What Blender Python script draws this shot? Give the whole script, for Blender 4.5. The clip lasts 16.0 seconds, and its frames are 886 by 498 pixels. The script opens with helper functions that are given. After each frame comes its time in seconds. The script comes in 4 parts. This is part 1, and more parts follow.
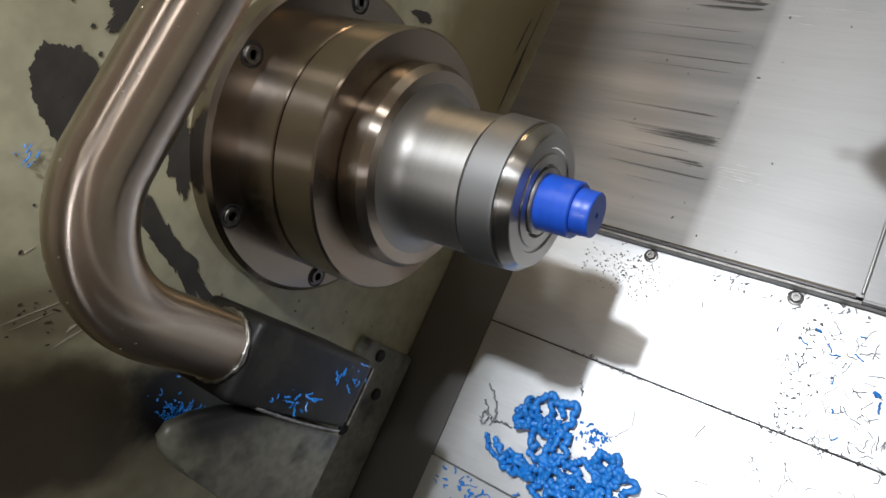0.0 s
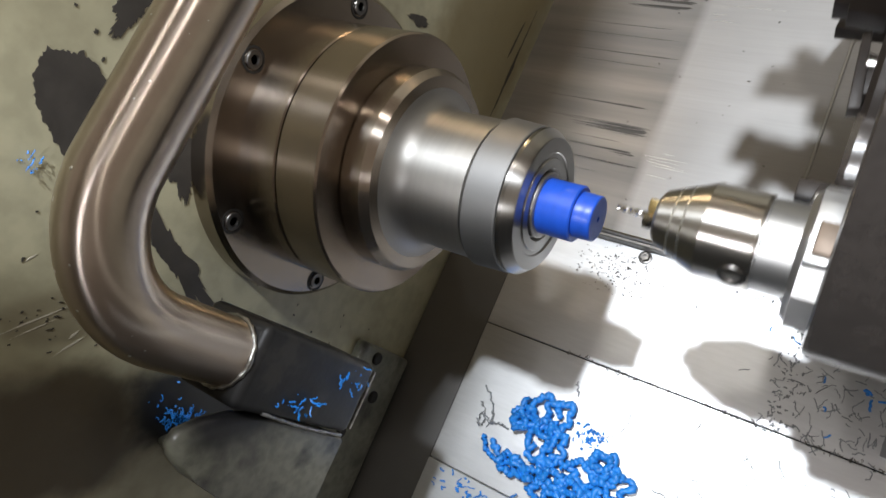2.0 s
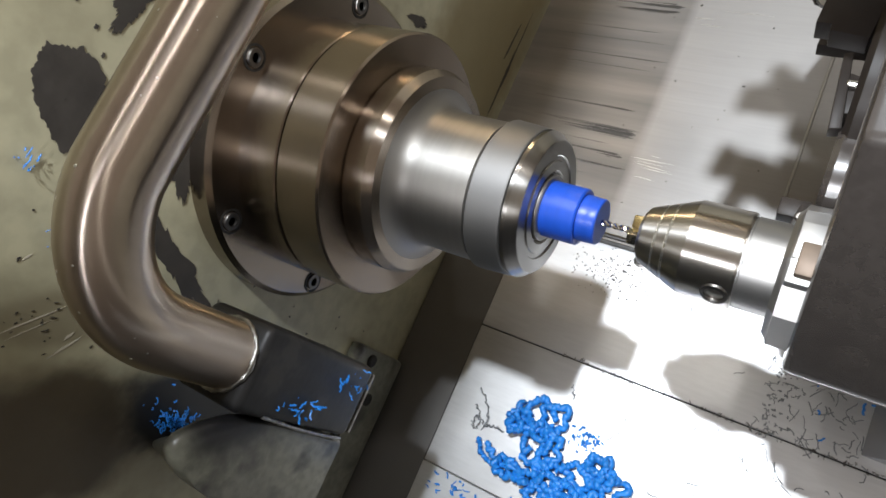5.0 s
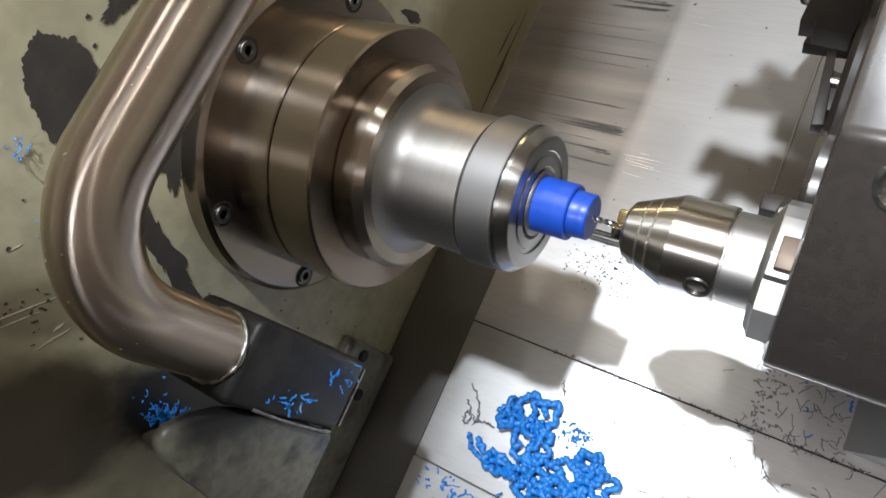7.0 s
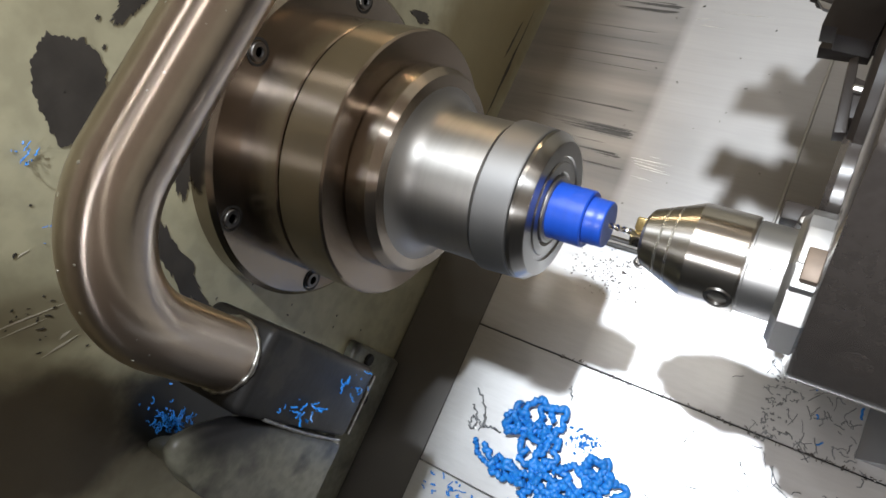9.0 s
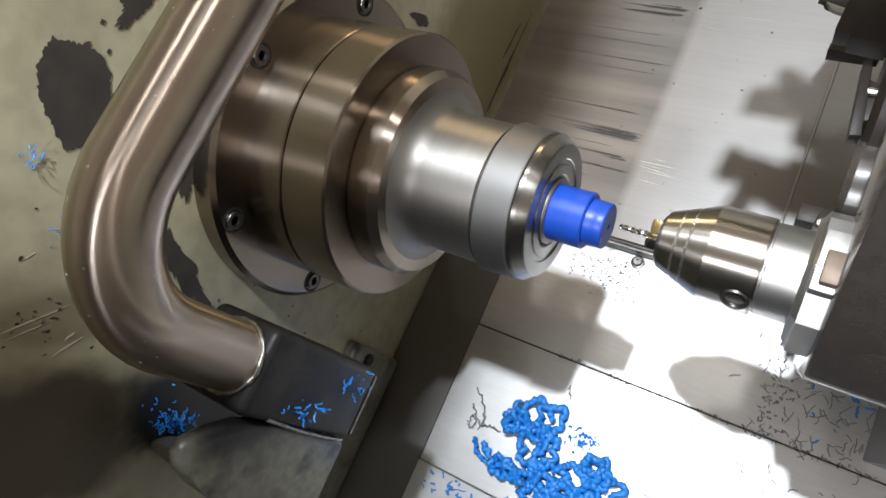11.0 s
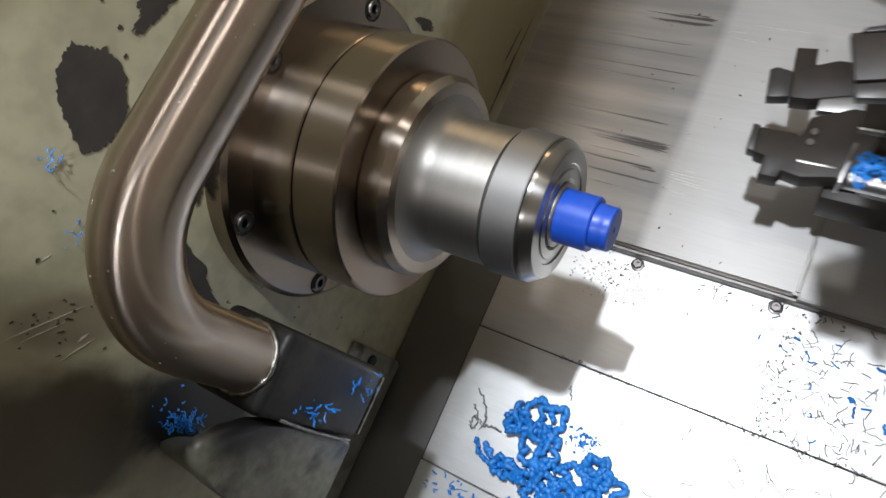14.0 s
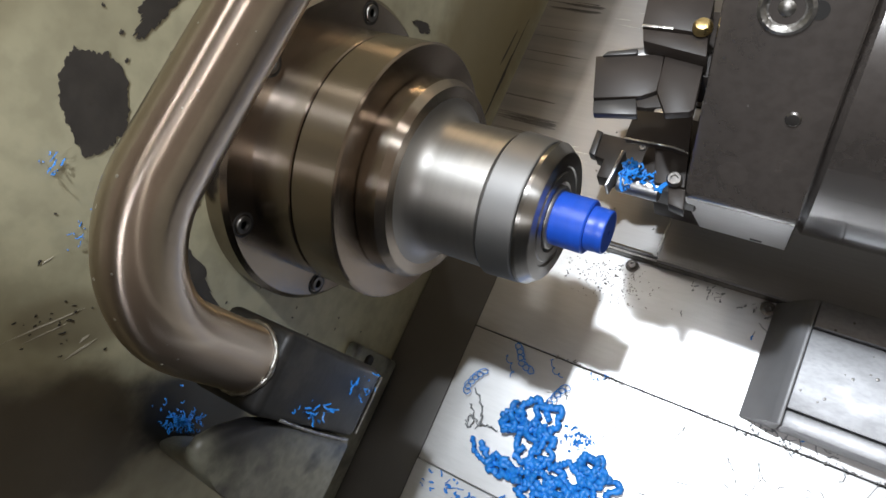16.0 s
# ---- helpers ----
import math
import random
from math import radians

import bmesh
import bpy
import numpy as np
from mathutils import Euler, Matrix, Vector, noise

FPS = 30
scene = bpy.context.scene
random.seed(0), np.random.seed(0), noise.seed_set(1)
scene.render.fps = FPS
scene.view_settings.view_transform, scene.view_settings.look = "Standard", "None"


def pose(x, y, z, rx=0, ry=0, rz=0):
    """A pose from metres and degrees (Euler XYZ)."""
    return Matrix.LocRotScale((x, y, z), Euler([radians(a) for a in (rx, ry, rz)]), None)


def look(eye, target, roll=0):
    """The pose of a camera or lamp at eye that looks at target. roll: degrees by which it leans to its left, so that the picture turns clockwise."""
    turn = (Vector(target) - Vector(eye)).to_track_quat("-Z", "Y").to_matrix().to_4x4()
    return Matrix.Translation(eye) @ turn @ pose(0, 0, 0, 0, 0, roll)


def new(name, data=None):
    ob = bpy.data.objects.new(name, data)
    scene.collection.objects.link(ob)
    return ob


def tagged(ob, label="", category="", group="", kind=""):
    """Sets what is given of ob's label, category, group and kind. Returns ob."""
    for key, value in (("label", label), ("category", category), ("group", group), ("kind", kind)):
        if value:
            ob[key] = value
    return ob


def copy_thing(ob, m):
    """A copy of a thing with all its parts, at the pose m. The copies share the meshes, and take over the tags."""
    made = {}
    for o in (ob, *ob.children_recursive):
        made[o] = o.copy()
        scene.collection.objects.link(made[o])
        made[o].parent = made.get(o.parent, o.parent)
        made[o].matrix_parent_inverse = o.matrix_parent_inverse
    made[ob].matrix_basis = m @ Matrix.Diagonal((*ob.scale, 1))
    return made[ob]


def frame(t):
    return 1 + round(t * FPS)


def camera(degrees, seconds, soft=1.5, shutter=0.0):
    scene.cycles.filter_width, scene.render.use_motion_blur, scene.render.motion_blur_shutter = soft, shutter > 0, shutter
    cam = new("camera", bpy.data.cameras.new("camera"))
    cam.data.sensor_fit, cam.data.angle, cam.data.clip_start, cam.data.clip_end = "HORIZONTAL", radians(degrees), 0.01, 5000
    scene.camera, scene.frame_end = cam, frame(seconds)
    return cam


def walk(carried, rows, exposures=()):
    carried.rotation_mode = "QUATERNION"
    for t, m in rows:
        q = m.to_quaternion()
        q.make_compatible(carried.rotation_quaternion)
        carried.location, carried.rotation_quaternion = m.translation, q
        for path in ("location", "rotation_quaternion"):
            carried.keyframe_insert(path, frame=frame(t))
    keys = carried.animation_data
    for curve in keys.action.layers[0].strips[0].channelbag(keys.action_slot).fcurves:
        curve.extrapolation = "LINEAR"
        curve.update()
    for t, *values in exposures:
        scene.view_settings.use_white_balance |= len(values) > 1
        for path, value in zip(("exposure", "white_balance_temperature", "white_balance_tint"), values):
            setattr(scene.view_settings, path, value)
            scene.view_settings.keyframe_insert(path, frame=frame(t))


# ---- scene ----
# The lathe is laid out in its bed's own frame: x along the spindle, y up the slanted bed, z out of the bed.
SLANT = Matrix.Translation((0, 0, 1.15)) @ Matrix.Rotation(radians(45), 4, "X")


def bed(x, y, z, rx=0, ry=0, rz=0):
    return SLANT @ pose(x, y, z, rx, ry, rz)


# ---- camera ----
cam = camera(68, 16.0, 1.6, 0.4)
# seconds, eye and turn (radians) in the bed frame
CAMERA = [
    (0, (0.1548, -0.1075, 0.3213), (0.3895, 0.4235, 0.4696)),
    (0.5, (0.1525, -0.1068, 0.3212), (0.3859, 0.4190, 0.4636)),
    (1, (0.1517, -0.1088, 0.3223), (0.3852, 0.4127, 0.4588)),
    (1.5, (0.1484, -0.1116, 0.3271), (0.3856, 0.4053, 0.4564)),
    (2, (0.1472, -0.1103, 0.3279), (0.3843, 0.4039, 0.4543)),
    (2.5, (0.1434, -0.1100, 0.3262), (0.3829, 0.3983, 0.4521)),
    (3, (0.1419, -0.1112, 0.3275), (0.3820, 0.3956, 0.4506)),
    (3.5, (0.1386, -0.1116, 0.3289), (0.3814, 0.3906, 0.4478)),
    (4, (0.1372, -0.1123, 0.3287), (0.3831, 0.3871, 0.4484)),
    (6.5, (0.1378, -0.1149, 0.3306), (0.3851, 0.3682, 0.4561)),
    (7, (0.1393, -0.1150, 0.3289), (0.3839, 0.3672, 0.4554)),
    (7.5, (0.1379, -0.1130, 0.3273), (0.3830, 0.3665, 0.4543)),
    (8, (0.1352, -0.1117, 0.3258), (0.3814, 0.3650, 0.4557)),
    (8.5, (0.1311, -0.1125, 0.3267), (0.3806, 0.3614, 0.4552)),
    (9, (0.1270, -0.1134, 0.3291), (0.3806, 0.3588, 0.4579)),
    (11.5, (0.1253, -0.1144, 0.3339), (0.3774, 0.3517, 0.4523)),
    (12, (0.1255, -0.1149, 0.3339), (0.3774, 0.3505, 0.4527)),
    (12.5, (0.1261, -0.1155, 0.3383), (0.3775, 0.3484, 0.4542)),
    (13, (0.1238, -0.1142, 0.3414), (0.3766, 0.3462, 0.4546)),
    (13.5, (0.1222, -0.1157, 0.3417), (0.3775, 0.3445, 0.4527)),
    (14, (0.1200, -0.1181, 0.3421), (0.3783, 0.3408, 0.4513)),
    (14.5, (0.1190, -0.1169, 0.3434), (0.3775, 0.3390, 0.4530)),
    (15, (0.1204, -0.1181, 0.3459), (0.3777, 0.3375, 0.4534)),
    (15.5, (0.1211, -0.1196, 0.3469), (0.3784, 0.3349, 0.4515)),
    (16, (0.1207, -0.1178, 0.3472), (0.3758, 0.3338, 0.4499)),
]
walk(cam, [(t, SLANT @ Matrix.Translation(e) @ Euler(r).to_matrix().to_4x4()) for t, e, r in CAMERA],
     exposures=[(0, -0.22), (1.1, -0.24), (2.2, 0.17), (11.3, 0.17), (12.2, -0.20), (13.7, -0.20), (14.6, 0.02), (16, 0.02)])

# ---- light ----
world = bpy.data.worlds.new("workshop")
scene.world = world
world.use_nodes = True
wn = world.node_tree.nodes
wn["Background"].inputs[0].default_value = (1.0, 0.83, 0.68, 1)
wn["Background"].inputs[1].default_value = 0.27


def area_lamp(name, at, target, size, size_y, power, colour):
    data = bpy.data.lights.new(name, "AREA")
    data.shape, data.size, data.size_y, data.energy, data.color = "RECTANGLE", size, size_y, power, colour
    ob = new(name, data)
    ob.matrix_basis = SLANT @ look(at, target)
    return ob


area_lamp("machine_lamp", (0.03, 0.12, 1.00), (0.05, -0.05, -0.2), 0.04, 0.04, 13.2, (0.87, 0.93, 1.0))
area_lamp("door_lamp", (0.09, -0.66, 0.86), (0.06, 0.05, -0.2), 0.05, 0.05, 5.8, (0.93, 0.95, 1.0))
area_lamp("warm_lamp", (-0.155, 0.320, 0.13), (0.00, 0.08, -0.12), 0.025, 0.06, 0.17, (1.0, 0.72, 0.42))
area_lamp("work_lamp", (0.17, 0.30, 0.66), (-0.06, -0.02, 0.10), 0.03, 0.03, 0.62, (1.0, 0.96, 0.9))
area_lamp("work_lamp", (-0.16, 0.30, 0.66), (-0.08, -0.02, 0.10), 0.03, 0.03, 0.62, (1.0, 0.96, 0.9))


# ---- materials ----
def material(name, colour, rough=0.5, metal=0.0, vary=0.15, scale=30.0, bump=0.1, bump_scale=300.0, stretch=(1, 1, 1),
             second=None, second_scale=12.0, second_from=0.55, second_to=0.62, rough_vary=0.1, coat=0.0, spec=0.5, fine=0.0, lathe=0.0, turn=0.25, zone=None, around="RADIAL", patches=()):
    m = bpy.data.materials.new(name)
    m.use_nodes = True
    n, l = m.node_tree.nodes, m.node_tree.links
    b = n["Principled BSDF"]
    b.inputs["Roughness"].default_value, b.inputs["Metallic"].default_value = rough, metal
    b.inputs["Coat Weight"].default_value = coat
    b.inputs["Specular IOR Level"].default_value = spec
    if lathe:
        tan = n.new("ShaderNodeTangent")
        tan.direction_type, tan.axis = around, "X"
        b.inputs["Anisotropic"].default_value, b.inputs["Anisotropic Rotation"].default_value = lathe, turn
        l.new(tan.outputs["Tangent"], b.inputs["Tangent"])
    tc, mp = n.new("ShaderNodeTexCoord"), n.new("ShaderNodeMapping")
    mp.inputs["Scale"].default_value = stretch
    l.new(tc.outputs["Object"], mp.inputs["Vector"])

    def noise_node(s, detail=4, vec=None):
        k = n.new("ShaderNodeTexNoise")
        k.inputs["Scale"].default_value, k.inputs["Detail"].default_value = s, detail
        l.new(vec or mp.outputs["Vector"], k.inputs["Vector"])
        return k.outputs["Fac"]

    def ramp(fac, a, b_, p0=0.3, p1=0.7):
        r = n.new("ShaderNodeValToRGB")
        r.color_ramp.elements[0].position, r.color_ramp.elements[1].position = p0, p1
        r.color_ramp.elements[0].color, r.color_ramp.elements[1].color = (*a, 1), (*b_, 1)
        l.new(fac, r.inputs["Fac"])
        return r.outputs["Color"]

    lo, hi = [c * (1 - vary) for c in colour], [min(1, c * (1 + vary)) for c in colour]
    col = ramp(noise_node(scale), lo, hi)
    if fine:
        mix = n.new("ShaderNodeMixRGB")
        mix.blend_type, mix.inputs[0].default_value = "MULTIPLY", 1
        l.new(col, mix.inputs[1])
        l.new(ramp(noise_node(scale * 9, 3), [1 - fine] * 3, (1, 1, 1), 0.35, 0.6), mix.inputs[2])
        col = mix.outputs[0]
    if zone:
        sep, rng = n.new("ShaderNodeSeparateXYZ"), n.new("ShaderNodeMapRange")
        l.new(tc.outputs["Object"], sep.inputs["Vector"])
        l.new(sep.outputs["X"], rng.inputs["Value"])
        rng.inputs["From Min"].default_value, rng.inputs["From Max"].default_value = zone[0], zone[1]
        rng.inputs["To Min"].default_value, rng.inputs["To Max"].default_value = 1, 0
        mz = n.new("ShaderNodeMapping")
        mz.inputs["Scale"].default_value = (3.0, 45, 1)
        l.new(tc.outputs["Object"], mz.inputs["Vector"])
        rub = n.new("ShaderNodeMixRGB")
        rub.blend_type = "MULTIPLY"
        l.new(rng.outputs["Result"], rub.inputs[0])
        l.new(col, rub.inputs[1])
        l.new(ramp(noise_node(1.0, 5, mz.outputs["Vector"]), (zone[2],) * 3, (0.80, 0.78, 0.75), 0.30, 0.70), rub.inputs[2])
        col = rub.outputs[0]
    if second:
        mix = n.new("ShaderNodeMixRGB")
        l.new(ramp(noise_node(second_scale, 8, tc.outputs["Object"]), (0, 0, 0), (1, 1, 1), second_from, second_to), mix.inputs[0])
        l.new(col, mix.inputs[1])
        mix.inputs[2].default_value = (*second, 1)
        col = mix.outputs[0]
    for y, z, ry, rz, tilt, tint, most in patches:  # tinted patches with a soft, wandering edge
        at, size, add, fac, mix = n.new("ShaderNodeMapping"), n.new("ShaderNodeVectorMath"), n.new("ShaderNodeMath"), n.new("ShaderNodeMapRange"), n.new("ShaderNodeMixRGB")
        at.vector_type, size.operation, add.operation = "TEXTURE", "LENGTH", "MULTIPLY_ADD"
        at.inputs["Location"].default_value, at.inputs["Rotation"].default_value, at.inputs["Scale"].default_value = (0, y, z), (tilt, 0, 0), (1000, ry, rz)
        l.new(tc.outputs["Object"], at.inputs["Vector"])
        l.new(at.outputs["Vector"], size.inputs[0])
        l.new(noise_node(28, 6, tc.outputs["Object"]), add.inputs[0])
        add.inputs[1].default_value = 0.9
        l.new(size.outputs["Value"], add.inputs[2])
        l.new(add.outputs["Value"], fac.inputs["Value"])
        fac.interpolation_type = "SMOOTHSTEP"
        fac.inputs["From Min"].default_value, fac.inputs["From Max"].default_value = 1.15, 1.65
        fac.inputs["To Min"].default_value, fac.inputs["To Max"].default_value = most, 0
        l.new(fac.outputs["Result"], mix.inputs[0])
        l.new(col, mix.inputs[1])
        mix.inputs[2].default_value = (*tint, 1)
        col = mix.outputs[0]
    l.new(col, b.inputs["Base Color"])
    if rough_vary:
        r = n.new("ShaderNodeMapRange")
        l.new(noise_node(scale * 2.3), r.inputs["Value"])
        r.inputs["To Min"].default_value, r.inputs["To Max"].default_value = max(0.02, rough - rough_vary), rough + rough_vary
        l.new(r.outputs["Result"], b.inputs["Roughness"])
    if bump:
        k = n.new("ShaderNodeBump")
        k.inputs["Strength"].default_value, k.inputs["Distance"].default_value = bump, 0.0006
        l.new(noise_node(bump_scale, 3), k.inputs["Height"])
        l.new(k.outputs["Normal"], b.inputs["Normal"])
    return m


# Wall paint, tinted brown and near black at lower left, olive at upper right.
PAINT = material("cream_green_paint", (0.43, 0.40, 0.27), 0.42, 0, 0.12, 9, 0.10, 90, second=(0.20, 0.18, 0.115), second_scale=7, second_from=0.50, second_to=0.80, fine=0.16,
                 patches=((-0.226, 0.085, 0.042, 0.080, 0.35, (0.066, 0.047, 0.026), 0.90), (-0.160, 0.108, 0.016, 0.036, 0.2, (0.17, 0.14, 0.085), 0.6), (-0.192, -0.004, 0.030, 0.056, 0.1, (0.012, 0.012, 0.014), 0.97),
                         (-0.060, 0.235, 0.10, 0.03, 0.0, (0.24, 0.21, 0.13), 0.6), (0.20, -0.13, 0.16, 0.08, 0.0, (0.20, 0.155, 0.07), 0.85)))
BARE = material("chipped_primer", (0.042, 0.036, 0.030), 0.6, 0, 0.25, 60, 0.3, 200)
TURNED = material("turned_steel", (0.40, 0.345, 0.29), 0.26, 1, 0.03, 12, 0, 300, (30, 0.4, 0.4), rough_vary=0.02, lathe=0.95)
DARKSTEEL = material("dark_turned_steel", (0.315, 0.262, 0.215), 0.24, 1, 0.035, 12, 0, 300, (30, 0.4, 0.4), rough_vary=0.02, lathe=0.95)
FACED = material("faced_dark_steel", (0.30, 0.26, 0.22), 0.22, 1, 0.12, 20, 0.05, 500, rough_vary=0.04)
GROUND = material("ground_steel", (0.37, 0.355, 0.335), 0.50, 1, 0.03, 12, 0.02, 300, (30, 0.4, 0.4), rough_vary=0.015, lathe=0.55)
KNURL = material("satin_ring_steel", (0.225, 0.222, 0.218), 0.52, 1, 0.04, 30, 0.03, 600, rough_vary=0.03)
POLISHED = material("polished_steel", (0.66, 0.64, 0.61), 0.15, 1, 0.05, 40, 0.05, 400)
CHUCK = material("chuck_steel", (0.60, 0.575, 0.535), 0.30, 1, 0.05, 40, 0.04, 400, rough_vary=0.04, lathe=0.9)
TUBE = material("stainless_tube", (0.52, 0.45, 0.385), 0.33, 1, 0.06, 30, 0.04, 700, (3, 3, 0.4), rough_vary=0.03, lathe=1.0, around="UV_MAP")
# Dark green casting; its top fades to near black over a soft edge.
BOSS = material("dark_green_casting", (0.20, 0.20, 0.16), 0.34, 0, 0.25, 18, 0.3, 120, second=(0.05, 0.047, 0.042), second_scale=40, second_from=0.54, second_to=0.70, fine=0.25,
                patches=((-0.150, 0.085, 0.035, 0.062, 0.0, (0.010, 0.010, 0.012), 0.98),))
WELD = material("weld_bead", (0.33, 0.32, 0.30), 0.4, 1, 0.3, 300, 0.6, 500)
SOCKET = material("oily_black_steel", (0.018, 0.018, 0.019), 0.42, 0, 0.4, 40, 0.2, 250, second=(0.034, 0.032, 0.03), second_scale=40, spec=0.35)
SHEET = material("stainless_sheet", (0.62, 0.62, 0.62), 0.38, 0.75, 0.04, 14, 0.08, 260, (0.5, 3, 1), rough_vary=0.05, fine=0.05)
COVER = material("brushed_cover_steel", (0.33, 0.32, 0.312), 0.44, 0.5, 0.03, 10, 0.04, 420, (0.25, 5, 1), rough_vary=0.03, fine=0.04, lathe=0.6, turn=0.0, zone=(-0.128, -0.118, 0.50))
GRIME = material("dark_grime", (0.06, 0.055, 0.05), 0.55, 0.2, 0.3, 80, 0.3, 300, (0.2, 4, 1))
SCRATCH = material("bright_scratch", (0.8, 0.8, 0.78), 0.3, 1, 0.05, 80, 0)
BLUE = material("blue_plastic", (0.012, 0.072, 0.46), 0.36, 0, 0.08, 60, 0.08, 600, (5, 1, 1), rough_vary=0.05)
CHIP = material("blue_plastic_chip", (0.015, 0.20, 0.62), 0.42, 0, 0.2, 150, 0.2, 500)
WISP = material("thin_pale_chip", (0.22, 0.23, 0.24), 0.5, 0, 0.3, 200, 0)
BLACK = material("black_enamel", (0.055, 0.047, 0.042), 0.25, 0, 0.14, 22, 0.08, 90, rough_vary=0.06, fine=0.15, spec=0.9, coat=0.8)
OXIDE = material("black_oxide_steel", (0.024, 0.019, 0.016), 0.45, 0.0, 0.2, 40, 0.08, 350, rough_vary=0.06, spec=0.25)
HOLDER = material("grey_holder_steel", (0.36, 0.36, 0.36), 0.38, 1, 0.1, 30, 0.12, 400)
BRASS = material("yellow_jaw_steel", (0.62, 0.48, 0.22), 0.3, 1, 0.1, 60, 0.05)
SCREW = material("screw_steel", (0.18, 0.17, 0.16), 0.36, 1, 0.2, 90, 0.2, 500)
HOLE = material("black_socket", (0.012, 0.011, 0.01), 0.6)
ENAMEL = material("grey_enclosure_paint", (0.50, 0.46, 0.37), 0.5, 0, 0.1, 5, 0.1, 60)
CARBIDE = material("coated_insert", (0.035, 0.033, 0.032), 0.38, 0.3, 0.1, 90, 0.05)
CAP = material("satin_cap_steel", (0.38, 0.365, 0.345), 0.30, 1, 0.05, 12, 0.03, 300, (30, 0.4, 0.4), rough_vary=0.04, lathe=0.9)
SADDLE = material("dull_saddle_steel", (0.36, 0.36, 0.37), 0.5, 0.7, 0.10, 26, 0.12, 300, (1, 2, 1), fine=0.12)
FRAME = material("dull_frame_steel", (0.30, 0.30, 0.31), 0.5, 0.4, 0.10, 26, 0.12, 300)
SHADED_STRIP = material("shaded_plate_steel", (0.15, 0.145, 0.14), 0.5, 0.6, 0.12, 9, 0.05, 200)
SATIN = material("pale_satin_steel", (0.48, 0.475, 0.465), 0.42, 1, 0.05, 30, 0.05, 400, rough_vary=0.04)
# Brown of steel in shade, put into the key block's own colour.
SHADED_BROWN = material("shaded_brown_steel", (0.16, 0.12, 0.09), 0.5, 0.5, 0.2, 60, 0.1, 300)
INK = material("dark_marking", (0.10, 0.10, 0.10), 0.5, 0.5)


# ---- mesh helpers ----
def part(name, bm, mat, parent=None, label="", smooth=35):
    bmesh.ops.recalc_face_normals(bm, faces=bm.faces[:])
    me = bpy.data.meshes.new(name)
    bm.to_mesh(me)
    bm.free()
    me.materials.append(mat)
    if smooth:
        me.polygons.foreach_set("use_smooth", [True] * len(me.polygons))
        me.set_sharp_from_angle(angle=radians(smooth))
    ob = new(name, me)
    if parent is not None:
        ob.parent = parent
    else:
        ob.matrix_basis = SLANT.copy()
    if label:
        ob["label"] = label
    return ob


def thing(name, label, category, at=None, group="", kind=""):
    ob = new(name)
    ob.empty_display_size = 0.02
    ob.matrix_basis = SLANT.copy() if at is None else at
    return tagged(ob, label, category, group, kind)


def box(x0, x1, y0, y1, z0, z1, bevel=0.0, seg=2, bm=None, m=None):
    b = bmesh.new()
    bmesh.ops.create_cube(b, size=1, matrix=Matrix.Translation(((x0 + x1) / 2, (y0 + y1) / 2, (z0 + z1) / 2)) @ Matrix.Diagonal((abs(x1 - x0), abs(y1 - y0), abs(z1 - z0), 1)))
    if bevel:
        bmesh.ops.bevel(b, geom=b.edges[:], offset=bevel, segments=seg, affect="EDGES", profile=0.5)
    return joined(b, bm, m)


def joined(b, bm=None, m=None):
    if m is not None:
        bmesh.ops.transform(b, matrix=m, verts=b.verts[:])
    if bm is None:
        return b
    me = bpy.data.meshes.new("tmp")
    b.to_mesh(me)
    b.free()
    bm.from_mesh(me)
    bpy.data.meshes.remove(me)
    return bm


def turned(profile, seg=96, bm=None, m=None, closed=True):
    """A solid of revolution round x from (x, r) pairs."""
    b = bmesh.new()
    rings = []
    for x, r in profile:
        if r < 1e-6:
            rings.append([b.verts.new((x, 0, 0))])
        else:
            rings.append([b.verts.new((x, r * math.cos(2 * math.pi * i / seg), r * math.sin(2 * math.pi * i / seg))) for i in range(seg)])
    for p, q in zip(rings, rings[1:]):
        for i in range(seg):
            j = (i + 1) % seg
            if len(p) == 1 and len(q) > 1:
                b.faces.new((p[0], q[i], q[j]))
            elif len(q) == 1 and len(p) > 1:
                b.faces.new((p[j], p[i], q[0]))
            elif len(p) > 1:
                b.faces.new((p[i], p[j], q[j], q[i]))
    return joined(b, bm, m)


def prism(outline, x0, x1, bevel=0.0, bm=None, m=None):
    """A (y, z) outline drawn out along x."""
    b = bmesh.new()
    v = [b.verts.new((x0, y, z)) for y, z in outline]
    face = b.faces.new(v)
    got = bmesh.ops.extrude_face_region(b, geom=[face])
    bmesh.ops.translate(b, verts=[g for g in got["geom"] if isinstance(g, bmesh.types.BMVert)], vec=(x1 - x0, 0, 0))
    if bevel:
        bmesh.ops.bevel(b, geom=b.edges[:], offset=bevel, segments=2, affect="EDGES", profile=0.5)
    return joined(b, bm, m)


def slab(outline, z0, z1, bevel=0.0, bm=None, m=None):
    """An (x, y) outline drawn out along z."""
    b = bmesh.new()
    face = b.faces.new([b.verts.new((x, y, z0)) for x, y in outline])
    got = bmesh.ops.extrude_face_region(b, geom=[face])
    bmesh.ops.translate(b, verts=[g for g in got["geom"] if isinstance(g, bmesh.types.BMVert)], vec=(0, 0, z1 - z0))
    if bevel:
        bmesh.ops.bevel(b, geom=b.edges[:], offset=bevel, segments=2, affect="EDGES", profile=0.5)
    return joined(b, bm, m)


